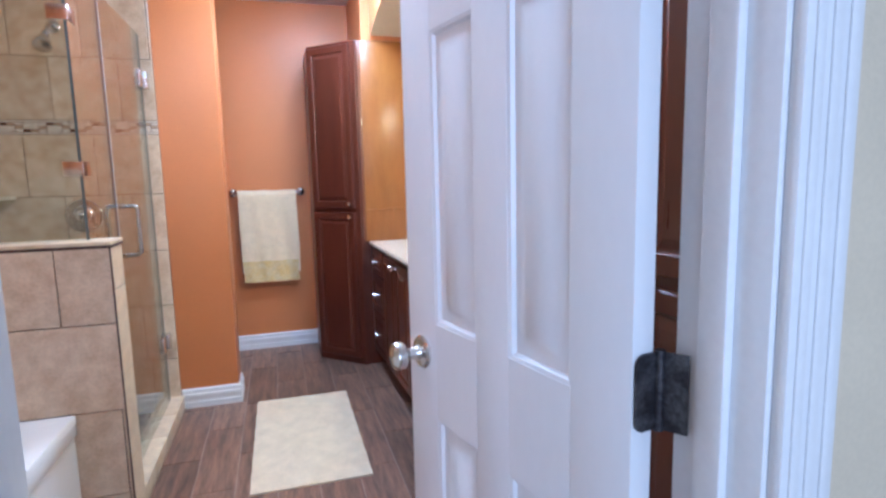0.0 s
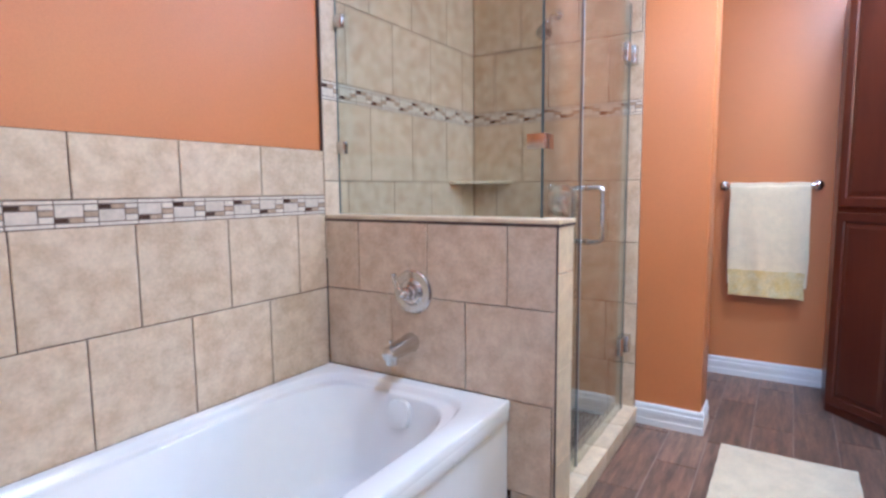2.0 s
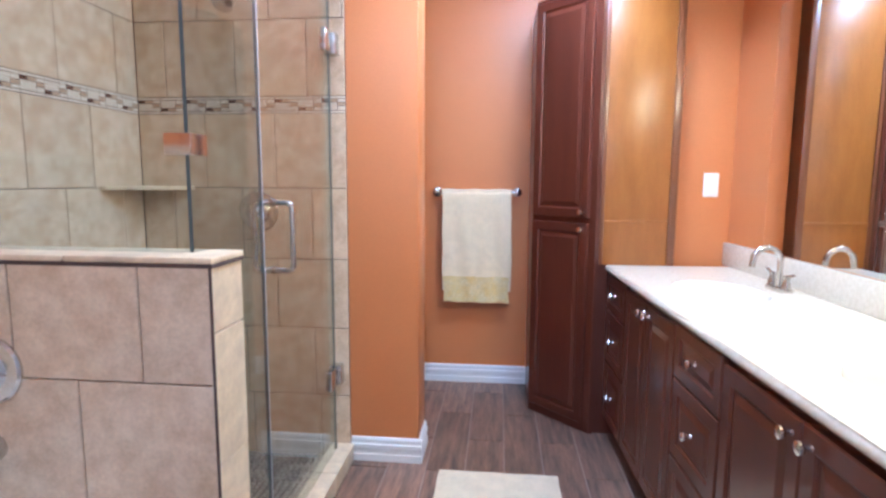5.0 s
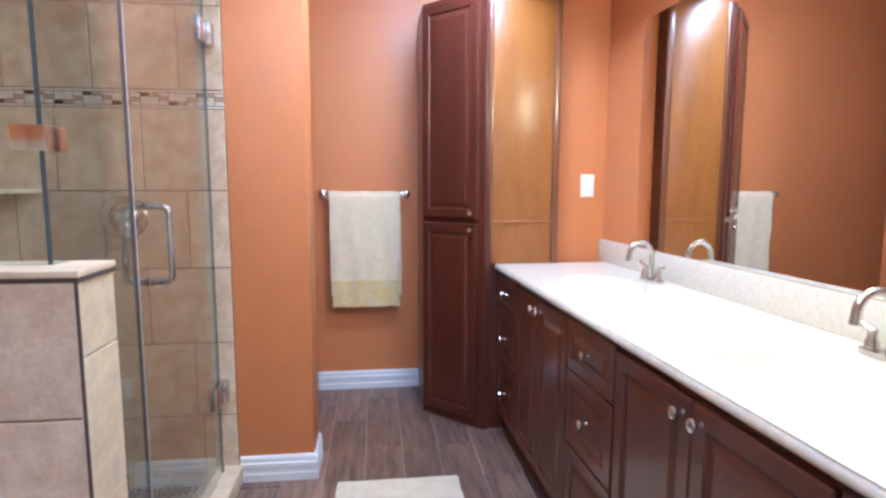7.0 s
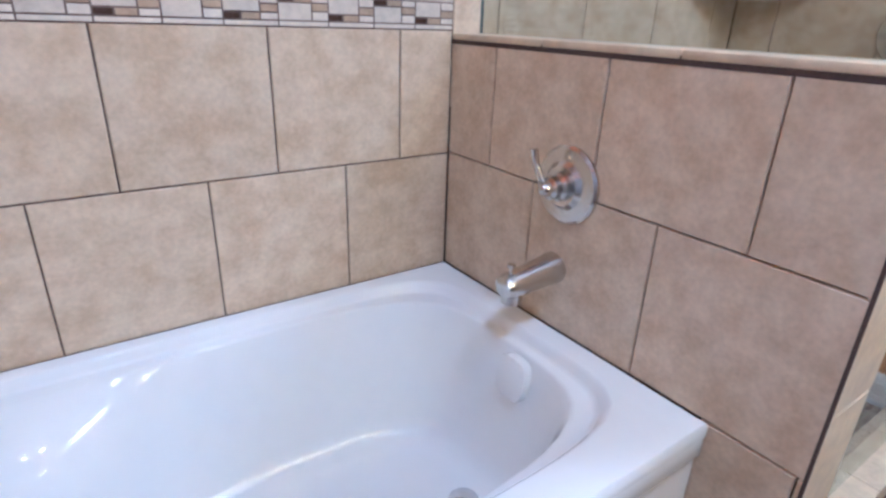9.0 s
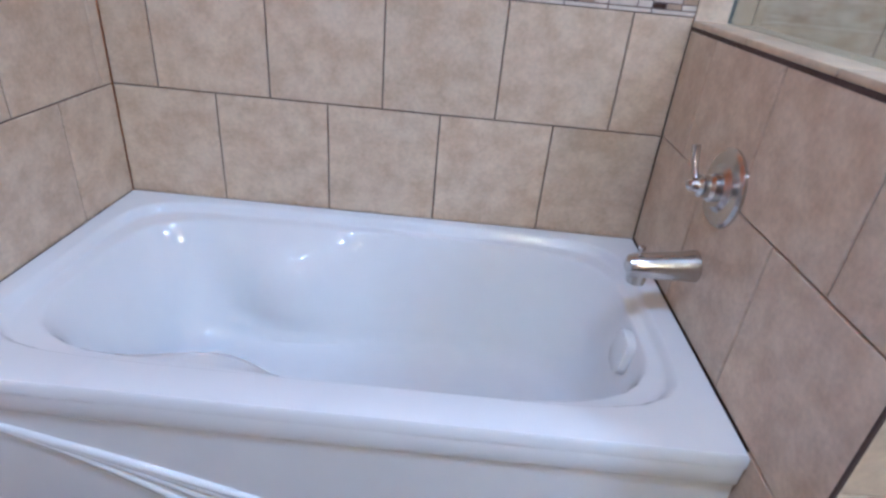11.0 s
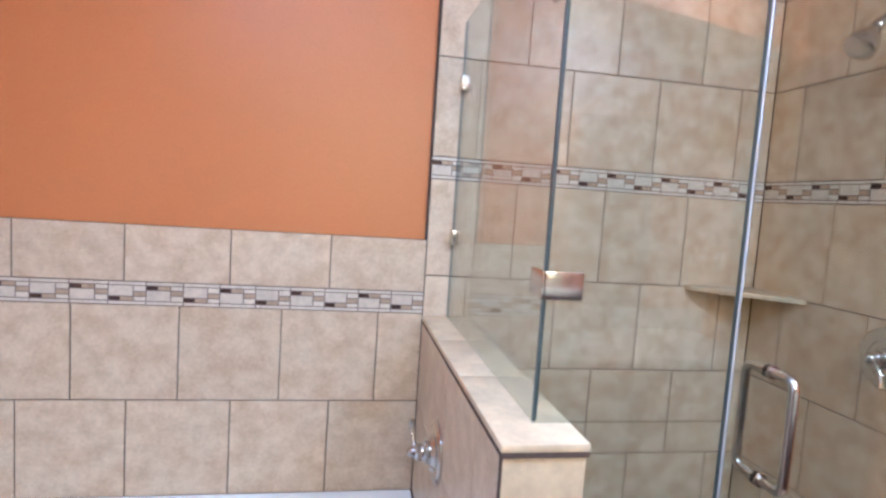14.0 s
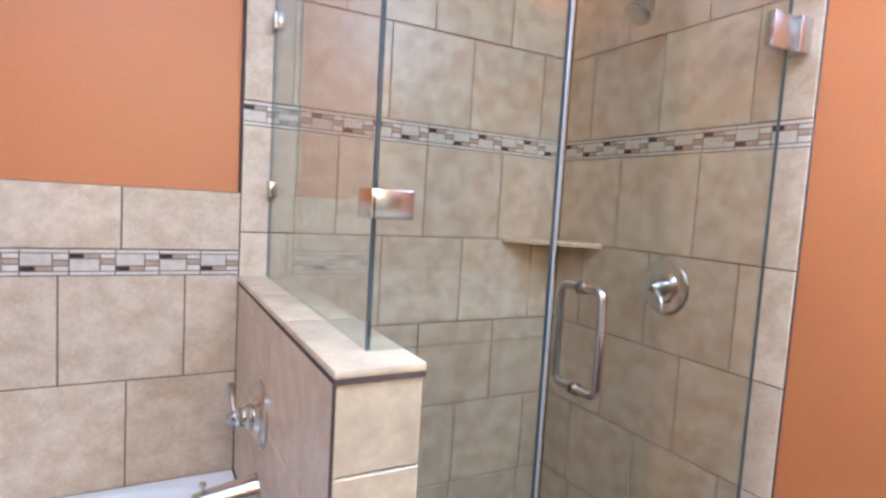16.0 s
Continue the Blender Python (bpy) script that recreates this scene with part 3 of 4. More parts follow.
panel_back = thing("glass_panel", "clear fixed glass panel standing on the half wall", "glass panel")
gy = (HALF0 + HALF1) / 2 + 0.010
pane("pane", (WX + 0.003, GX - GT / 2, gy - GT / 2, gy + GT / 2, HALFZ + 0.022, GTOP), panel_back)
for z in (1.42, 1.93):
    box_part("wall_clip", (WX, WX + 0.045, gy - 0.012, gy + 0.012, z - 0.025, z + 0.025), NICKEL, panel_back, 0.002)
panel_side = thing("glass_panel", "clear fixed glass panel beside the shower door", "glass panel")
pane("pane", (GX - GT / 2, GX + GT / 2, gy - GT / 2, SEAM - 0.004, HALFZ + 0.022, GTOP), panel_side)
pane("lower_pane", (GX - GT / 2, GX + GT / 2, HALF1 + 0.003, SEAM - 0.004, 0.085, HALFZ + 0.0215), panel_side)
for z in (1.402, 1.94):
    clamp = box_part("corner_clamp", (GX - 0.055, GX + 0.012, gy - 0.012, gy - 0.005, z - 0.026, z + 0.026), NICKEL, panel_side, 0.002)
    box_part("clamp_face", (GX + 0.005, GX + 0.012, gy - 0.005, gy + 0.068, z - 0.026, z + 0.026), NICKEL, clamp, 0.002)
gdoor = thing("shower_door", "frameless clear glass shower door with nickel pull handle", "shower door")
pane("pane", (GX - GT / 2, GX + GT / 2, SEAM + 0.004, VALVE_Y - 0.060, 0.085, GTOP), gdoor)
box_part("seal", (GX - 0.0065, GX + 0.0065, SEAM - 0.003, SEAM + 0.003, 0.085, GTOP), RUBBER, gdoor, 0.002, "translucent edge seal")
for z in (0.43, 1.90):
    hg = box_part("hinge", (GX - 0.014, GX + 0.014, VALVE_Y - 0.142, VALVE_Y - 0.050, z - 0.045, z + 0.045), NICKEL, gdoor, 0.003)
    box_part("hinge_plate", (GX - 0.028, GX + 0.028, VALVE_Y - 0.0505, VALVE_Y, z - 0.045, z + 0.045), NICKEL, hg, 0.002)
for s, nm in ((1, "pull_handle"), (-1, "inner_handle")):
    bm = bmesh.new()
    hy, z0, z1, d = SEAM + 0.088, 1.023, 1.246, 0.065
    pts = [(GX + s * 0.006, hy, z0), (GX + s * (d - 0.02), hy, z0)]
    pts += [(GX + s * (d - 0.02 + 0.02 * math.sin(a)), hy, z0 + 0.02 - 0.02 * math.cos(a)) for a in [math.pi / 2 * i / 6 for i in range(1, 7)]]
    pts += [(GX + s * (d - 0.02 + 0.02 * math.cos(a)), hy, z1 - 0.02 + 0.02 * math.sin(a)) for a in [math.pi / 2 * i / 6 for i in range(0, 7)]]
    pts += [(GX + s * 0.006, hy, z1)]
    tube_bm(bm, pts, 0.0095, 14)
    hd = part(nm, bm, NICKEL, gdoor, smooth=True)
    for z in (z0, z1):
        bm = bmesh.new()
        revolve_bm(bm, [(0, 0), (0.014, 0), (0.014, 0.005), (0, 0.005)], Matrix.Translation((GX + s * 0.0052, hy, z)) @ Matrix.Rotation(radians(90 * s), 4, "Y"), 18)
        part("washer", bm, NICKEL, hd, smooth=True)

shelf = thing("corner_shelf", "beige stone corner shelf in the shower", "shelf")
bm = bmesh.new()
prism_bm(bm, [(WX, VALVE_Y), (WX, VALVE_Y - 0.287), (WX + 0.03, VALVE_Y - 0.282), (WX + 0.25, VALVE_Y - 0.03), (WX + 0.255, VALVE_Y)], 1.272, 1.290, 0.003)
part("slab", bm, CAPTILE, shelf, smooth=True)


# ---- cabinets ----
def raised_front(bm, w, h, d=0.019):
    """A raised-panel front: x across, z up, facing -y, its back at y = 0."""
    prof = [(0, 0), (0, -d + 0.004), (0.004, -d), (0.045, -d), (0.049, -d + 0.003), (0.052, -d + 0.007), (0.058, -d + 0.007), (0.078, -d + 0.001), (0.082, -d + 0.0005)]
    k = min(1.0, 0.42 * min(w, h) / 0.082)
    loops = []
    for i, y in prof:
        i *= k
        loops.append([bm.verts.new((x, y, z)) for x, z in ((i, i), (w - i, i), (w - i, h - i), (i, h - i))])
    for a, b in zip(loops, loops[1:]):
        for j in range(4):
            bm.faces.new((a[j], a[(j + 1) % 4], b[(j + 1) % 4], b[j]))
    bm.faces.new(loops[-1]), bm.faces.new(loops[0][::-1])


def cab_knob(parent, x, y, z):
    bm = bmesh.new()
    revolve_bm(bm, [(0, 0), (0.008, 0), (0.006, 0.006), (0.006, 0.014), (0.012, 0.018), (0.0155, 0.023), (0.0145, 0.028), (0.006, 0.031), (0, 0.0315)],
               Matrix.Translation((x, y, z)) @ Matrix.Rotation(radians(90), 4, "X"), 20)
    part("knob", bm, CHROME, parent, "polished chrome knob", True)


VF, CT = 0.392, 0.90   # cabinet face, counter top


def vanity_unit(y0, y1, kind, label):
    """Local x runs from y1 down to y0, local -y towards the room."""
    w = y1 - y0
    ob = thing("vanity_cabinet", label, "cabinet", "vanity cabinets along the wall", VANITY_TURN @ pose(VF, y1, 0, 0, 0, -90))
    top = CT - 0.034
    box_part("carcass", (0.001, w - 0.001, 0, EAST - VF - 0.002, 0.10, top if kind == "drawers" else 0.72), MAHOG, ob, 0.001)
    if kind != "drawers":
        box_part("face_rail", (0.001, w - 0.001, 0, 0.02, 0.7205, top), MAHOG, ob, 0)
    box_part("toe_kick", (0.001, w - 0.001, 0.06, 0.09, 0, 0.10), MAHOG, ob, 0)
    fronts = []
    g = 0.006
    if kind == "drawers":
        z = 0.115
        for h in (0.30, 0.265, 0.185):
            fronts.append(("drawer_front", g, w - g, z, z + h - g, (w / 2, z + h / 2)))
            z += h
    else:
        fronts.append(("door_front", g, w / 2 - 0.002, 0.115, 0.845, (w / 2 - 0.035, 0.845 - 0.04)))
        fronts.append(("door_front", w / 2 + 0.002, w - g, 0.115, 0.845, (w / 2 + 0.035, 0.845 - 0.04)))
    for nm, x0, x1, z0, z1, (kx, kz) in fronts:
        bm = bmesh.new()
        raised_front(bm, x1 - x0, z1 - z0)
        bmesh.ops.translate(bm, verts=bm.verts[:], vec=(x0, -0.0005, z0))
        f = part(nm, bm, MAHOG, ob)
        cab_knob(f, kx, -0.0195, kz)
    return ob


vanity_unit(6.44, 6.80, "drawers", "dark mahogany vanity drawer unit beside the tall cabinet")
vanity_unit(5.805, 6.44, "doors", "dark mahogany sink cabinet with two doors")
vanity_unit(5.44, 5.805, "drawers", "dark mahogany vanity drawer unit between the sinks")
vanity_unit(4.70, 5.44, "doors", "dark mahogany sink cabinet with two doors")
vanity_unit(4.33, 4.70, "drawers", "dark mahogany vanity drawer unit at the counter's end")

# countertop with two oval undermount basins
SINKS = (6.16, 5.07)
counter = thing("countertop", "cream cultured stone countertop with backsplash", "countertop", m=VANITY_TURN)
cx0, cx1 = 0.364, EAST - 0.003
SXC, SA, SB = 0.655, 0.165, 0.225
bm = bmesh.new()
segs = 48
for (y0, y1), sc in (((4.31, 5.615), SINKS[1]), ((5.615, 6.80), SINKS[0])):
    outer, inner = [], []
    for i in range(segs):
        a = 2 * math.pi * (i + 0.5) / segs
        c, s = math.cos(a), math.sin(a)
        ex, ey = SXC + SA * c, sc + SB * s
        hx = (cx1 - SXC) if c > 0 else (SXC - cx0)
        hy = (y1 - sc) if s > 0 else (sc - y0)
        k = 1 / max(abs(c) / hx, abs(s) / hy)
        outer.append(bm.verts.new((SXC + c * k, sc + s * k, CT)))
        inner.append(bm.verts.new((ex, ey, CT)))
    for i in range(segs):
        j = (i + 1) % segs
        bm.faces.new((outer[i], outer[j], inner[j], inner[i]))
    for sx, sy in ((cx0, y0), (cx0, y1), (cx1, y0), (cx1, y1)):
        near = sorted(outer, key=lambda v: (v.co.x - sx) ** 2 + (v.co.y - sy) ** 2)[:2]
        bm.faces.new((near[0], near[1], bm.verts.new((sx, sy, CT))))
part("top", bm, STONE, counter)
bm = bmesh.new()
tube_bm(bm, [(cx0 + 0.012, 4.31, CT - 0.0165), (cx0 + 0.012, 6.80, CT - 0.0165)], 0.0165, 16)
part("rounded_edge", bm, STONE, counter, smooth=True)
box_part("underside", (cx0 + 0.012, SXC - SA - 0.01, 4.31, 6.80, CT - 0.033, CT - 0.004), STONE, counter, 0)
box_part("end_edge", (cx0 + 0.012, cx1, 4.305, 4.312, CT - 0.033, CT), STONE, counter, 0.002)
box_part("backsplash", (EAST - 0.022, EAST - 0.002, 4.31,6.875, CT, CT + 0.115), STONE, counter, 0.003)
for sc in SINKS:
    sink = thing("sink_basin", "white oval integral sink basin in the counter", "sink", m=VANITY_TURN @ pose(SXC, sc, CT - 0.034))
    bm = bmesh.new()
    rings = []
    for f, z in ((1.0, 0.0335), (0.985, 0.03), (0.95, 0.0), (0.86, -0.05), (0.68, -0.085), (0.4, -0.105), (0.12, -0.11)):
        rings.append([bm.verts.new((SA * f * math.cos(2 * math.pi * i / 40), SB * f * math.sin(2 * math.pi * i / 40), z)) for i in range(40)])
    for a, b in zip(rings, rings[1:]):
        for i in range(40):
            bm.faces.new((a[i], a[(i + 1) % 40], b[(i + 1) % 40], b[i]))
    bm.faces.new(rings[-1])
    part("bowl", bm, PORCELAIN, sink, smooth=True)
    bm = bmesh.new()
    revolve_bm(bm, [(0, 0), (0.022, 0), (0.022, 0.003), (0, 0.005)], Matrix.Translation((0, 0, -0.1095)), 20)
    part("drain", bm, CHROME, sink, smooth=True)


def faucet(y):
    ob = thing("faucet", "satin nickel gooseneck faucet with two handles", "faucet", "sink faucets", VANITY_TURN @ pose(0.895, y, CT, 0, 0, 90))
    bm = bmesh.new()
    prism_bm(bm, [(0.08 * math.copysign(abs(math.cos(a)) ** 0.6, math.cos(a)), 0.026 * math.copysign(abs(math.sin(a)) ** 0.7, math.sin(a)))
                  for a in [2 * math.pi * i / 32 for i in range(32)]], 0, 0.014, 0.003)
    part("base", bm, NICKEL, ob, smooth=True)
    bm = bmesh.new()
    pts = [(0, 0, 0.012), (0, 0, 0.10)] + [(0, 0.052 - 0.052 * math.cos(a), 0.115 + 0.052 * math.sin(a)) for a in [math.pi * i / 14 for i in range(15)]] + [(0, 0.108, 0.09)]
    tube_bm(bm, pts, 0.0115, 14)
    part("spout", bm, NICKEL, ob, smooth=True)
    for s in (-1, 1):
        bm = bmesh.new()
        revolve_bm(bm, [(0.017, 0.013), (0.016, 0.03), (0.011, 0.045), (0.012, 0.062), (0, 0.068)], Matrix.Translation((s * 0.052, 0, 0)), 18)
        tube_bm(bm, [(s * 0.052, 0, 0.056), (s * 0.075, 0.0, 0.066), (s * 0.098, 0.0, 0.074)], 0.0065, 10)
        part("handle", bm, NICKEL, ob, smooth=True)


for sc in SINKS:
    faucet(sc + 0.03)

mirror = thing("mirror", "large frameless wall mirror above the vanity", "mirror", m=VANITY_TURN)
box_part("glass", (EAST - 0.006, EAST - 0.001, 4.33, 6.50, 1.018, 2.06), MIRROR, mirror, 0)


# nickel bar over the mirror with three hanging frosted globes: local x along the wall, y into the room
bar_light = thing("vanity_light", "nickel wall lamp bar with three frosted glass globes", "wall lamp", m=VANITY_TURN @ pose(EAST - 0.001, 5.12, 2.145, 0, 0, 90))
bm = bmesh.new()
box_bm(bm, -0.26, 0.26, 0, 0.028, -0.035, 0.035, 0.008, 3)
part("back_plate", bm, NICKEL, bar_light, smooth=True)
for gx in (-0.18, 0.0, 0.18):
    bm = bmesh.new()
    tube_bm(bm, [(gx, 0.026, 0), (gx, 0.075, 0.004), (gx, 0.10, -0.006), (gx, 0.11, -0.035)], 0.009, 12)
    arm = part("arm", bm, NICKEL, bar_light, smooth=True)
    at = Matrix.Translation((gx, 0.11, -0.03))
    bm = bmesh.new()
    revolve_bm(bm, [(0, 0), (0.022, 0), (0.026, -0.014), (0.025, -0.026), (0, -0.026)], at, 24)
    part("lamp_holder", bm, NICKEL, arm, smooth=True)
    bm = bmesh.new()
    revolve_bm(bm, [(0, -0.022)] + [(0.055 * math.sin(a), -0.077 + 0.055 * math.cos(a)) for a in [math.pi * i / 12 for i in range(1, 12)]] + [(0, -0.132)], at, 28)
    part("globe", bm, BULB, arm, "glowing frosted glass globe", True)

lamp = thing("ceiling_light", "rectangular flush ceiling light with white diffuser", "ceiling lamp")
box_part("tray", (-0.12, 0.24, 6.10, 6.54, CEILING - 0.03, CEILING - 0.001), WHITE, lamp, 0.004)
box_part("diffuser", (-0.10, 0.22, 6.12, 6.52, CEILING - 0.075, CEILING - 0.028), DIFFUSER, lamp, 0.012)

for dx, dy in DOWNLIGHTS:
    down = thing("downlight", "round recessed ceiling downlight with white trim ring", "ceiling lamp", "ceiling downlights", pose(dx, dy, CEILING))
    bm = bmesh.new()
    revolve_bm(bm, [(0.062, -0.001), (0.085, -0.001), (0.088, -0.006), (0.080, -0.012), (0.064, -0.010)], seg=32)
    part("trim_ring", bm, WHITE, down, smooth=True)
    bm = bmesh.new()
    revolve_bm(bm, [(0, -0.003), (0.062, -0.003), (0.062, -0.006), (0, -0.007)], seg=32)
    part("lens", bm, DIFFUSER, down, "glowing frosted lens", True)

# tall corner cabinet: diagonal face, side panel towards the vanity
A, B = Vector((-0.050, 7.145)), Vector((0.245, 6.845))
tall = thing("tall_cabinet", "tall dark mahogany corner cabinet with two raised-panel doors", "cabinet")
bm = bmesh.new()
prism_bm(bm, [(A.x, A.y), (B.x, B.y), (B.x + 0.02, B.y), (B.x + 0.02, 6.86), (0.63, 6.86), (0.63, NICHE_Y - 0.002), (A.x, NICHE_Y - 0.002)], 0.0, 2.27)
part("carcass", bm, MAHOG, tall)
face = (B - A)
ang = math.degrees(math.atan2(face.y, face.x))
fw = face.length - 0.05
fm = pose(A.x, A.y, 0, 0, 0, ang)
for nm, z0, z1, kz in (("upper_door", 1.135, 2.25, 1.165), ("lower_door", 0.05, 1.105, 1.075)):
    bm = bmesh.new()
    raised_front(bm, fw, z1 - z0, 0.02)
    bmesh.ops.translate(bm, verts=bm.verts[:], vec=(0.012, -0.001, z0))
    bmesh.ops.transform(bm, verts=bm.verts[:], matrix=fm)
    f = part(nm, bm, MAHOG, tall)
    bm = bmesh.new()
    revolve_bm(bm, [(0, 0), (0.008, 0), (0.006, 0.006), (0.006, 0.014), (0.012, 0.018), (0.0155, 0.023), (0.0145, 0.028), (0.006, 0.031), (0, 0.0315)],
               fm @ Matrix.Translation((fw - 0.018, -0.021, kz)) @ Matrix.Rotation(radians(90), 4, "X"), 20)
    part("knob", bm, CHROME, f, "polished chrome knob", True)
# vanity side: panel, stiles and rail in lighter browns than the carcass
box_part("side_panel", (0.285, 0.598, 6.854, 6.8595, CT + 0.001, 2.27), HONEY, tall, 0.001, "honey-brown side panel")
box_part("side_stile", (0.598, 0.634, 6.846, 6.8595, CT + 0.001, 2.27), STILE_BROWN, tall, 0.002)
box_part("side_stile", (0.267, 0.285, 6.848, 6.854, CT + 0.001, 2.27), STILE_BROWN, tall, 0.001)
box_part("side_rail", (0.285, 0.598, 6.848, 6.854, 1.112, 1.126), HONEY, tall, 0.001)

linen = thing("linen_cabinet", "tall dark mahogany linen cabinet behind the door", "cabinet", m=VANITY_TURN @ pose(0.43, 4.29, 0, 0, 0, -90))
box_part("carcass", (0, 0.70, 0, EAST - 0.432, 0, 2.30), MAHOG, linen, 0.002)
for z0, z1 in ((0.10, 1.10), (1.13, 2.27)):
    for x0, x1 in ((0.01, 0.348), (0.352, 0.69)):
        bm = bmesh.new()
        raised_front(bm, x1 - x0, z1 - z0)
        bmesh.ops.translate(bm, verts=bm.verts[:], vec=(x0, -0.0005, z0))
        f = part("door_front", bm, MAHOG, linen)
        cab_knob(f, 0.32 if x0 < 0.1 else 0.38, -0.0195, 1.07 if z0 < 1 else 1.16)

switch = thing("light_switch", "white plastic light switch plate on orange wall", "switch", m=pose(0.822, 6.94, 1.305))
box_part("plate", (-0.037, 0.037, -0.007, 0, -0.06, 0.06), PLASTIC, switch, 0.003)
box_part("rocker", (-0.017, 0.017, -0.010, -0.0065, -0.033, 0.033), PLASTIC, switch, 0.002)

# ---- towel and rug ----
bar = thing("towel_bar", "chrome towel bar on the orange wall", "towel bar")
bm = bmesh.new()
tube_bm(bm, [(-0.634, NICHE_Y - 0.06, 1.250), (-0.128, NICHE_Y - 0.06, 1.250)], 0.009, 14)
part("rod", bm, CHROME, bar, smooth=True)
for x in (-0.634, -0.128):
    bm = bmesh.new()
    revolve_bm(bm, [(0, 0), (0.03, 0), (0.03, 0.006), (0.02, 0.012), (0.012, 0.02), (0.012, 0.05), (0.018, 0.055), (0.018, 0.07), (0.008, 0.076), (0, 0.077)],
               Matrix.Translation((x, NICHE_Y, 1.250)) @ Matrix.Rotation(radians(90), 4, "X"), 20)
    part("bracket", bm, CHROME, bar, smooth=True)

towel = thing("towel", "cream terry towel with a yellow trimmed hem over the bar", "towel")


def cloth(x0, x1, path, thick, name, material, wav, parent, taper=0.0):
    """A hanging sheet of cloth that follows path (y, z) and is rippled across x."""
    bm = bmesh.new()
    nx = 28
    grids = []
    for side in (0, 1):
        g = []
        for k, (y, z) in enumerate(path):
            u = k / (len(path) - 1)
            row = []
            for i in range(nx + 1):
                s = i / nx
                x = x0 + taper * u + (x1 - x0 - 2 * taper * u) * s
                hang = max(0.0, (1.245 - z)) / 0.7
                off = wav * hang * (math.sin(s * 11 + z * 3) + 0.6 * math.sin(s * 23 + 1.3 + z * 5))
                th = thick * (0.5 - side)
                row.append(bm.verts.new((x + 0.004 * math.sin(z * 23 + s * 2), y - off + (th if z < 1.245 else 0), z + (th if z >= 1.245 else 0) + 0.002 * math.sin(s * 17))))
            g.append(row)
        grids.append(g)
    for g in grids:
        for a, b in zip(g, g[1:]):
            for i in range(nx):
                bm.faces.new((a[i], a[i + 1], b[i + 1], b[i]))
    p, q = grids
    K = len(path) - 1
    for i in range(nx):
        bm.faces.new((p[0][i], p[0][i + 1], q[0][i + 1], q[0][i])), bm.faces.new((p[K][i], p[K][i + 1], q[K][i + 1], q[K][i]))
    for k in range(K):
        bm.faces.new((p[k][0], p[k + 1][0], q[k + 1][0], q[k][0])), bm.faces.new((p[k][nx], p[k + 1][nx], q[k + 1][nx], q[k][nx]))
    return part(name, bm, material, parent, smooth=True)


by = NICHE_Y - 0.06
over = [(by + 0.02, z) for z in (0.62, 0.8, 1.0, 1.2, 1.243)] + [(by + 0.014, 1.257), (by, 1.264), (by - 0.014, 1.258), (by - 0.02, 1.243)]
over += [(by - 0.022 - 0.004 * i / 12, 1.237 - i * (1.237 - 0.700) / 12) for i in range(13)]
cloth(-0.600, -0.158, over, 0.010, "terry_body", TOWEL, 0.006, towel, 0.012)
hem = [(by - 0.026, 0.699 - i * 0.145 / 8) for i in range(9)]
cloth(-0.586, -0.172, hem, 0.009, "hem", TOWELBAND, 0.006, towel)
cloth(-0.589, -0.169, [(by - 0.032, 0.720 - i * 0.028 / 4) for i in range(5)], 0.006, "braid", TOWELBAND, 0.006, towel)

rug = thing("bath_rug", "cream cotton bath rug with a ribbed weave on the floor", "rug", m=pose(-0.226, 5.856, 0.0))
bm = bmesh.new()
NX, NY = 22, 44
W, L = 0.267, 0.525
top = [[bm.verts.new((-W + 2 * W * i / NX + 0.0012 * math.sin(j * 0.9), -L + 2 * L * j / NY + 0.0012 * math.sin(i * 0.8),
                      0.012 + 0.0022 * (1 if (i + (j // 4)) % 2 else -1) * (0 < i < NX and 0 < j < NY) - (0.004 if i in (0, NX) or j in (0, NY) else 0))) for j in range(NY + 1)] for i in range(NX + 1)]
for i in range(NX):
    for j in range(NY):
        bm.faces.new((top[i][j], top[i + 1][j], top[i + 1][j + 1], top[i][j + 1]))
edge = [top[i][0] for i in range(NX + 1)] + [top[NX][j] for j in range(1, NY + 1)] + [top[i][NY] for i in range(NX - 1, -1, -1)] + [top[0][j] for j in range(NY - 1, 0, -1)]
lowr = [bm.verts.new((v.co.x, v.co.y, 0.0005)) for v in edge]
for i in range(len(edge)):
    j = (i + 1) % len(edge)
    bm.faces.new((edge[i], edge[j], lowr[j], lowr[i]))
part("weave", bm, RUG, rug, smooth=True)

# ---- hall window behind the start ----
win = tagged(new("window_1"), "white framed hall window", "window", kind="structure")
for b in ((-1.3, -1.25, 1.0, 1.08, 0.8, 2.2), (0.25, 0.3, 1.0, 1.08, 0.8, 2.2), (-1.25, 0.25, 1.0, 1.08, 0.8, 0.85), (-1.25, 0.25, 1.0, 1.08, 2.15, 2.2), (-0.52, -0.48, 1.0, 1.08, 0.85, 2.15)):
    box_part("window_frame", b, WHITE, win)

# ---- tiles ----
G = 0.0035
tile_cache = {}


def tile_mesh(w, h, material, t=0.0095, ch=0.0022):
    key = (round(w, 4), round(h, 4), material.name, t)
    if key not in tile_cache:
        me = bpy.data.meshes.new("tile")
        v = [(0, 0, 0), (w, 0, 0), (w, h, 0), (0, h, 0), (0, 0, t - ch), (w, 0, t - ch), (w, h, t - ch), (0, h, t - ch),
             (ch, ch, t), (w - ch, ch, t), (w - ch, h - ch, t), (ch, h - ch, t)]
        f = [(8, 9, 10, 11)] + [(a, (a + 1) % 4, 4 + (a + 1) % 4, 4 + a) for a in range(4)] + [(4 + a, 4 + (a + 1) % 4, 8 + (a + 1) % 4, 8 + a) for a in range(4)]
        me.from_pydata(v, [], f)
        me.materials.append(material)
        tile_cache[key] = me
    return tile_cache[key]


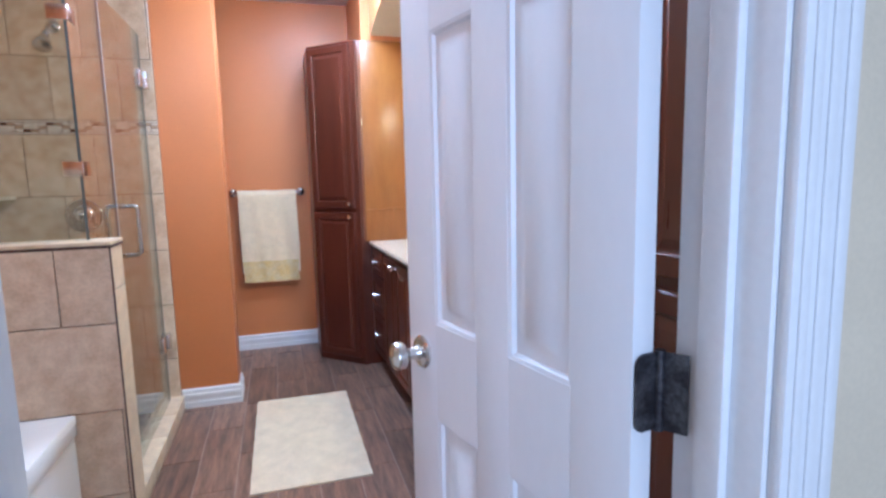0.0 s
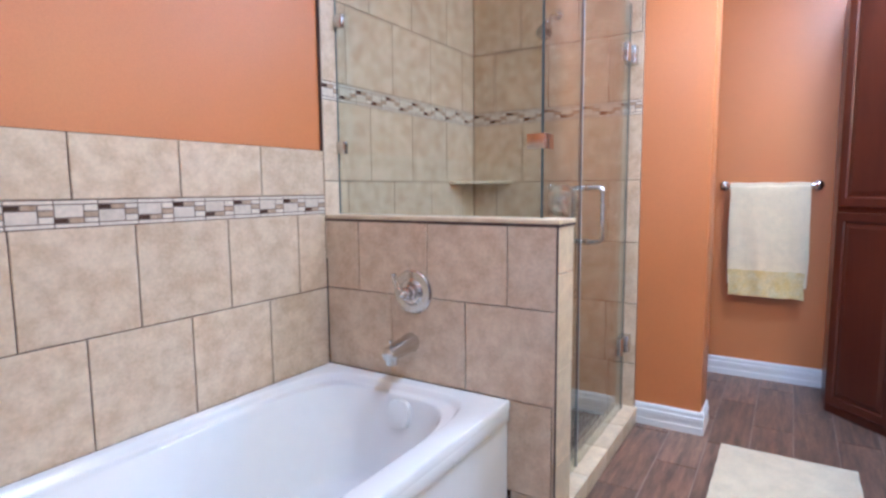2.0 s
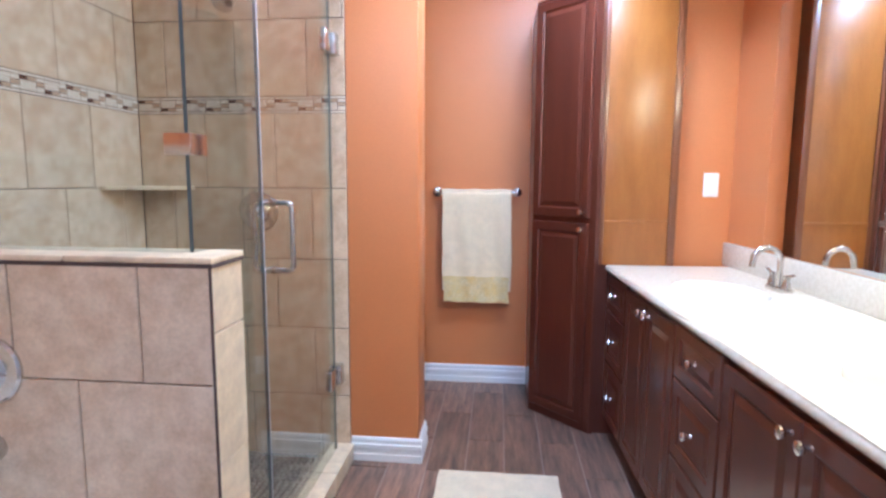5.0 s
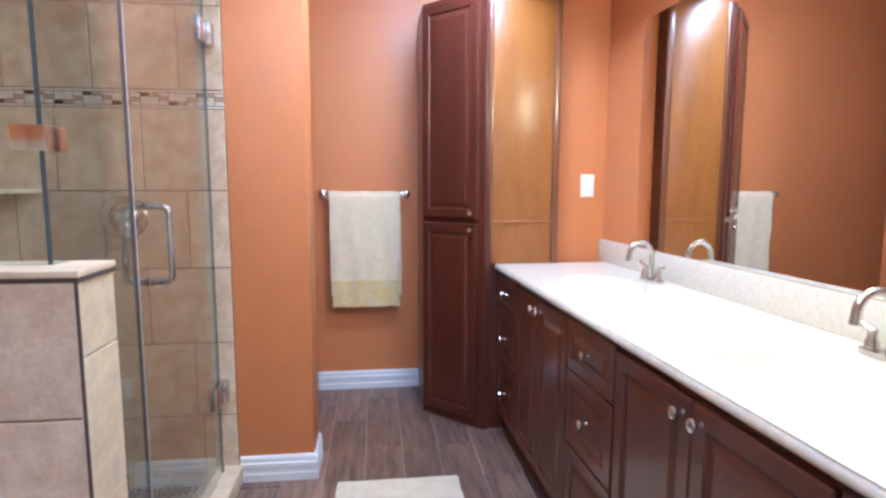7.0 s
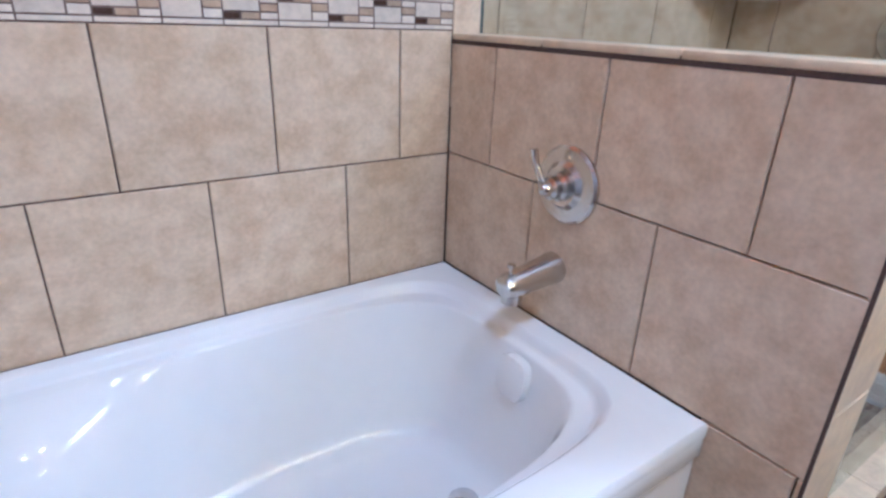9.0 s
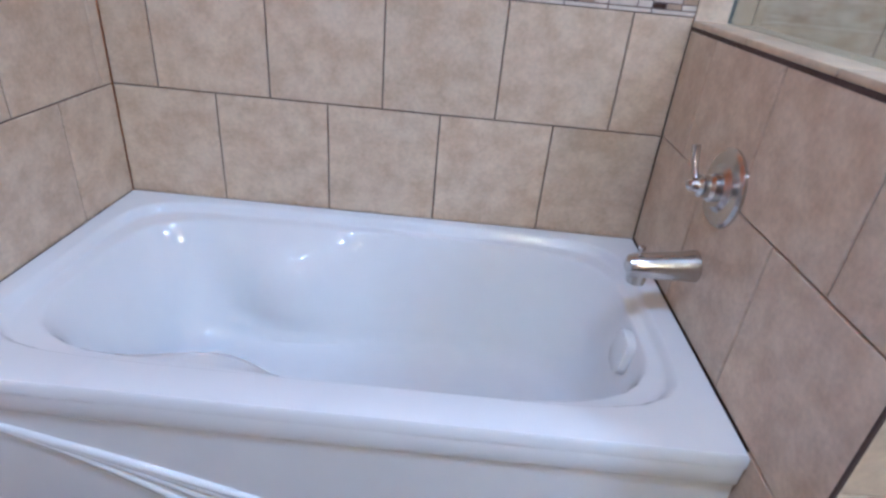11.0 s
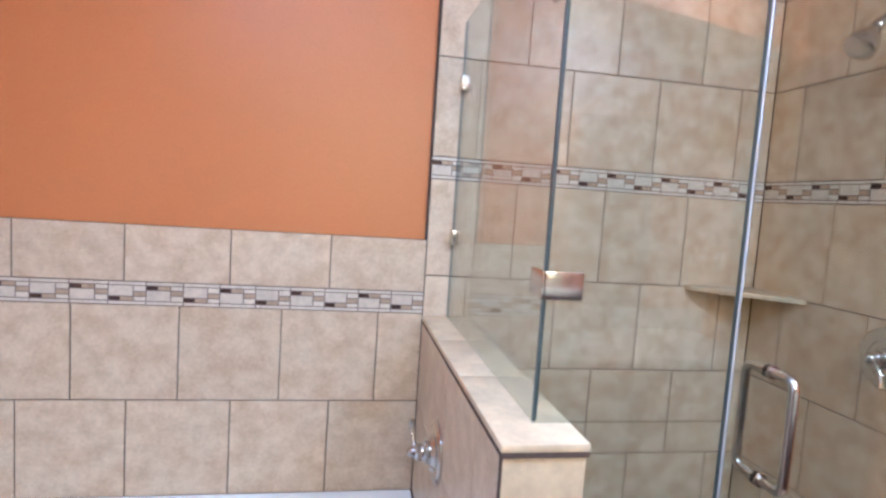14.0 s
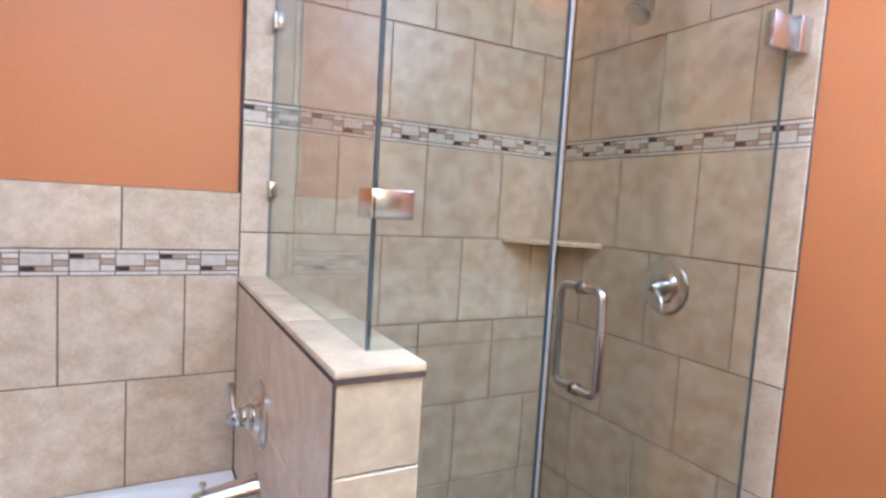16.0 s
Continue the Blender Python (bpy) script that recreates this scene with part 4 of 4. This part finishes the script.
def frame_matrix(origin, u, v):
    """Local x along u, local y along v, local z out of the surface."""
    u, v = Vector(u), Vector(v)
    w = u.cross(v)
    m = Matrix((u, v, w)).transposed().to_4x4()
    return Matrix.Translation(origin) @ m


def lay(parent, m, rows, material=TILE, name="tile", t=0.0095):
    """rows: (v0, v1, [u joints]) on the surface m."""
    for v0, v1, us in rows:
        for a, b in zip(us, us[1:]):
            if b - a < 0.012:
                continue
            ob = new(name, tile_mesh(b - a - G, v1 - v0 - G, material, t))
            ob.parent = parent
            j = random.uniform(-0.0005, 0.0005)
            ob.matrix_basis = m @ Matrix.Translation((a + G / 2, v0 + G / 2, 0.0025 + j))


def joints(a, b, first, pitch):
    out, u = [a], first
    while u > a + pitch:
        u -= pitch
    while u < b - 0.012:
        if u > a + 0.012:
            out.append(u)
        u += pitch
    return out + [b]


def grout_bed(parent, m, u0, u1, v0, v1):
    bm = bmesh.new()
    box_bm(bm, u0, u1, v0, v1, 0.0002, 0.0085)
    bmesh.ops.transform(bm, verts=bm.verts[:], matrix=m)
    return part("grout_bed", bm, GROUT, parent)


# mosaic band units: (u0, u1, v0, v1, which colour)
UNIT = 0.107


def mosaic_unit(flip, hgt):
    me = bpy.data.meshes.new("mosaic")
    P = [(0, 1, 0.0, 0.16, 1), (0, 1, 0.84, 1.0, 1)]
    Q = [(0.0, 0.31, 0.64, 0.84, 3), (0.31, 0.66, 0.64, 0.84, 2), (0.66, 1.0, 0.64, 0.84, 1), (0.0, 0.66, 0.16, 0.64, 0), (0.66, 1.0, 0.42, 0.64, 2), (0.66, 1.0, 0.16, 0.42, 1)]
    if flip:
        Q = [(a, b, 1 - d, 1 - c, k) for a, b, c, d, k in Q]
    vs, fs, ks = [], [], []
    for a, b, c, d, k in P + Q:
        g = 0.0009
        a, b, c, d = a * UNIT + g, b * UNIT - g, c * hgt + g, d * hgt - g
        o = len(vs)
        e = 0.001
        vs += [(a, c, 0), (b, c, 0), (b, d, 0), (a, d, 0), (a + e, c + e, 0.0088), (b - e, c + e, 0.0088), (b - e, d - e, 0.0088), (a + e, d - e, 0.0088)]
        fs += [(o + 4, o + 5, o + 6, o + 7)] + [(o + i, o + (i + 1) % 4, o + 4 + (i + 1) % 4, o + 4 + i) for i in range(4)]
        ks += [k] * 5
    me.from_pydata(vs, [], fs)
    for mm in (M_PALE, M_LIGHT, M_TAN, M_DARK):
        me.materials.append(mm)
    me.polygons.foreach_set("material_index", ks)
    return me


BAND = 0.074
UNITS = [mosaic_unit(False, BAND), mosaic_unit(True, BAND)]


def band(parent, m, u0, u1, v):
    step = (u1 - u0) / max(1, round((u1 - u0) / UNIT))
    k = round((u1 - u0) / step)
    bm = bmesh.new()
    box_bm(bm, u0, u1, v, v + BAND, 0.0086, 0.0094)
    bmesh.ops.transform(bm, verts=bm.verts[:], matrix=m)
    part("mosaic_grout", bm, MGROUT, parent)
    for i in range(k):
        ob = new("mosaic_tile", UNITS[i % 2])
        ob.parent = parent
        ob.matrix_basis = m @ Matrix.Translation((u0 + i * step, v, 0.0025)) @ Matrix.Diagonal((step / UNIT, 1, 1, 1))


# long wall: u runs along +y reversed so that its normal is +x  (u = y, v = z, normal +x)
MW = frame_matrix((WX - T, 0, 0), (0, 1, 0), (0, 0, 1))
grout_bed(wall_west, MW, END_Y, HALF0, TUBZ - 0.02, 1.405)
lay(wall_west, MW, [(TUBZ - 0.005, 0.84, joints(END_Y, HALF0, 3.913, 0.3185)), (0.84, 1.15, joints(END_Y, HALF0, 3.752, 0.317)),
                    (1.224, 1.405, joints(END_Y, HALF0, 3.905, 0.316))])
band(wall_west, MW, END_Y, HALF0, 1.15)
grout_bed(wall_west, MW, HALF0, VALVE_Y, 0.0, CEILING)
SR = [(-0.01, 0.315), (0.315, 0.638), (0.638, 0.96), (0.96, 1.283), (1.283, 1.614), (1.688, 2.018), (2.018, 2.346), (2.346, CEILING)]
SW = [5.65, 5.985, 5.809, 5.646, 5.476, 5.649, 5.483, 5.65]
lay(wall_west, MW, [(a, b, joints(HALF0 if a > 0.95 else HALF1, VALVE_Y, f, 0.328)) for (a, b), f in zip(SR, SW)])
band(wall_west, MW, HALF0, VALVE_Y, 1.614)

# wall at the foot of the tub, facing +y: u = -x
MF = frame_matrix((0, END_Y - T, 0), (-1, 0, 0), (0, 0, 1))
grout_bed(wall_foot, MF, 0.990, -WX, 0, 1.39)
lay(wall_foot, MF, [(0.0, 0.215, joints(0.990, 1.08, 1.2, 0.32)), (0.215, TUBZ - 0.006, joints(0.990, 1.08, 1.2, 0.32)), (TUBZ - 0.005, 0.84, joints(0.990, -WX, 1.327, 0.334)), (0.84, 1.15, joints(0.990, -WX, 1.172, 0.335)),
                    (1.224, 1.39, joints(0.990, -WX, 1.323, 0.340))])
band(wall_foot, MF, 0.990, -WX, 1.15)
# dark metal edge strips
def strip(name, parent, b):
    box_part(name, b, GROUT, parent, 0)


strip("edge_strip", wall_foot, (-0.9885, -0.9845, END_Y - T, END_Y + 0.0015, 0, 1.395))
strip("edge_strip", wall_west, (WX - T, WX + 0.0015, HALF0 - 0.007, HALF0 - 0.001, 1.405, CEILING))

strip("edge_strip", half_wall, (HALFX - 0.0045, HALFX + 0.0012, HALF0 - 0.0012, HALF0 + 0.0035, 0, HALFZ + 0.004))

# shower valve wall, facing -y: u = x
MV = frame_matrix((0, VALVE_Y + T, 0), (1, 0, 0), (0, 0, 1))
grout_bed(wall_pier, MV, WX - T, PIER0, 0.0, CEILING)
VV = [-1.39, -1.74, -1.583, -1.739, -1.576, -1.751, -1.590, -1.74]
lay(wall_pier, MV, [(a, b, joints(WX, PIER0, f, 0.328)) for (a, b), f in zip(SR, VV)])
band(wall_pier, MV, WX, PIER0, 1.614)

# half wall: front (facing -y), end (facing +x), back (facing +y), cap
MH = frame_matrix((0, HALF0 + T, 0), (1, 0, 0), (0, 0, 1))
lay(half_wall, MH, [(0.0, 0.19, joints(TX1, HALFX, -0.5, 0.4)), (0.19, 0.518, joints(TX1 - 0.02, HALFX, -0.5, 0.4)), (0.518, 0.843, [WX, -1.556, -1.229, HALFX]),
                    (0.843, HALFZ + 0.004, joints(WX, HALFX, -1.716, 0.326))])
ME = frame_matrix((HALFX - T, 0, 0), (0, 1, 0), (0, 0, 1))
lay(half_wall, ME, [(0.0, 0.315, [HALF0, HALF1]), (0.315, 0.64, [HALF0, HALF1]), (0.64, 0.965, [HALF0, HALF1]), (0.965, HALFZ + 0.004, [HALF0, HALF1])], CAPTILE)
MB = frame_matrix((0, HALF1 - T, 0), (-1, 0, 0), (0, 0, 1))
lay(half_wall, MB, [(a, b, joints(0.91, -WX, 1.1, 0.327)) for a, b in ((0.0, 0.315), (0.315, 0.64), (0.64, 0.965), (0.965, HALFZ - 0.004))])
strip("cap_grout", half_wall, (WX, HALFX + 0.004, HALF0 - 0.0005, HALF1 + 0.0005, HALFZ - 0.003, HALFZ + 0.012))
for a, b in zip((WX, -1.57, -1.245), (-1.57, -1.245, HALFX + 0.006)):
    bm = bmesh.new()
    box_bm(bm, a + 0.001, b - 0.001, HALF0 - 0.002, HALF1 + 0.002, HALFZ + 0.0065, HALFZ + 0.0215, 0.003)
    part("cap_tile", bm, CAPTILE, half_wall, smooth=True)

# curb
for i in range(4):
    a = HALF1 + (VALVE_Y - HALF1) * i / 4
    b = HALF1 + (VALVE_Y - HALF1) * (i + 1) / 4
    bm = bmesh.new()
    box_bm(bm, -1.008, PIER0 + 0.018, a + 0.001, b - 0.001, 0.069, 0.084, 0.003)
    part("cap_tile", bm, CAPTILE, curb, smooth=True)
    bm = bmesh.new()
    box_bm(bm, PIER0 + 0.006, PIER0 + 0.014, a + 0.001, b - 0.001, 0.0, 0.067, 0.001)
    part("face_tile", bm, CAPTILE, curb, smooth=True)

# pebbles: too small to count
vs, fs = [], []
rnd = random.Random(4)
y = HALF1 + 0.02
while y < VALVE_Y - 0.01:
    x = WX + 0.02 + rnd.uniform(0, 0.015)
    while x < -1.02:
        r, q = rnd.uniform(0.010, 0.016), rnd.uniform(0.7, 1.3)
        o, a0 = len(vs), rnd.uniform(0, 3)
        for k in range(7):
            a = a0 + 2 * math.pi * k / 7
            vs.append((x + r * math.cos(a) * q, y + r * math.sin(a) / q, 0.012))
        for k in range(7):
            a = a0 + 2 * math.pi * k / 7
            vs.append((x + 0.7 * r * math.cos(a) * q, y + 0.7 * r * math.sin(a) / q, 0.019))
        fs.append(tuple(range(o + 7, o + 14)))
        fs += [(o + k, o + (k + 1) % 7, o + 7 + (k + 1) % 7, o + 7 + k) for k in range(7)]
        x += 0.029
    y += 0.027
me = bpy.data.meshes.new("pebbles")
me.from_pydata(vs, [], fs)
me.materials.append(PEBBLE)
peb = new("pebbles", me)
peb.parent = shower_floor
tagged(peb, "brown and grey pebble mosaic", kind="stuff")

# floor planks
PW, PL = 0.18, 0.645
x = -0.376 - PW * 9
c = -9
while x < EAST:
    off = 6.71 + (0.3225 if c % 2 else 0.0)
    us = joints(DOOR_OUT - 0.05, NICHE_Y, off - PL * 6, PL)
    for a, b in zip(us, us[1:]):
        x0, x1 = max(x, WX), min(x + PW, EAST)
        if x1 - x0 < 0.02 or b - a < 0.02:
            continue
        if x0 < PIER0 and a < VALVE_Y and x1 < PIER0 and b < VALVE_Y and b > END_Y and x1 < -1.06:
            continue
        ob = new("plank", tile_mesh(x1 - x0 - 0.005, b - a - 0.005, PLANK, 0.0075, 0.001))
        ob.parent = floor_slab
        ob.matrix_basis = Matrix.Translation((x0 + 0.0025, a + 0.0025, -0.0075 + random.uniform(-0.0003, 0.0003)))
    x += PW
    c += 1
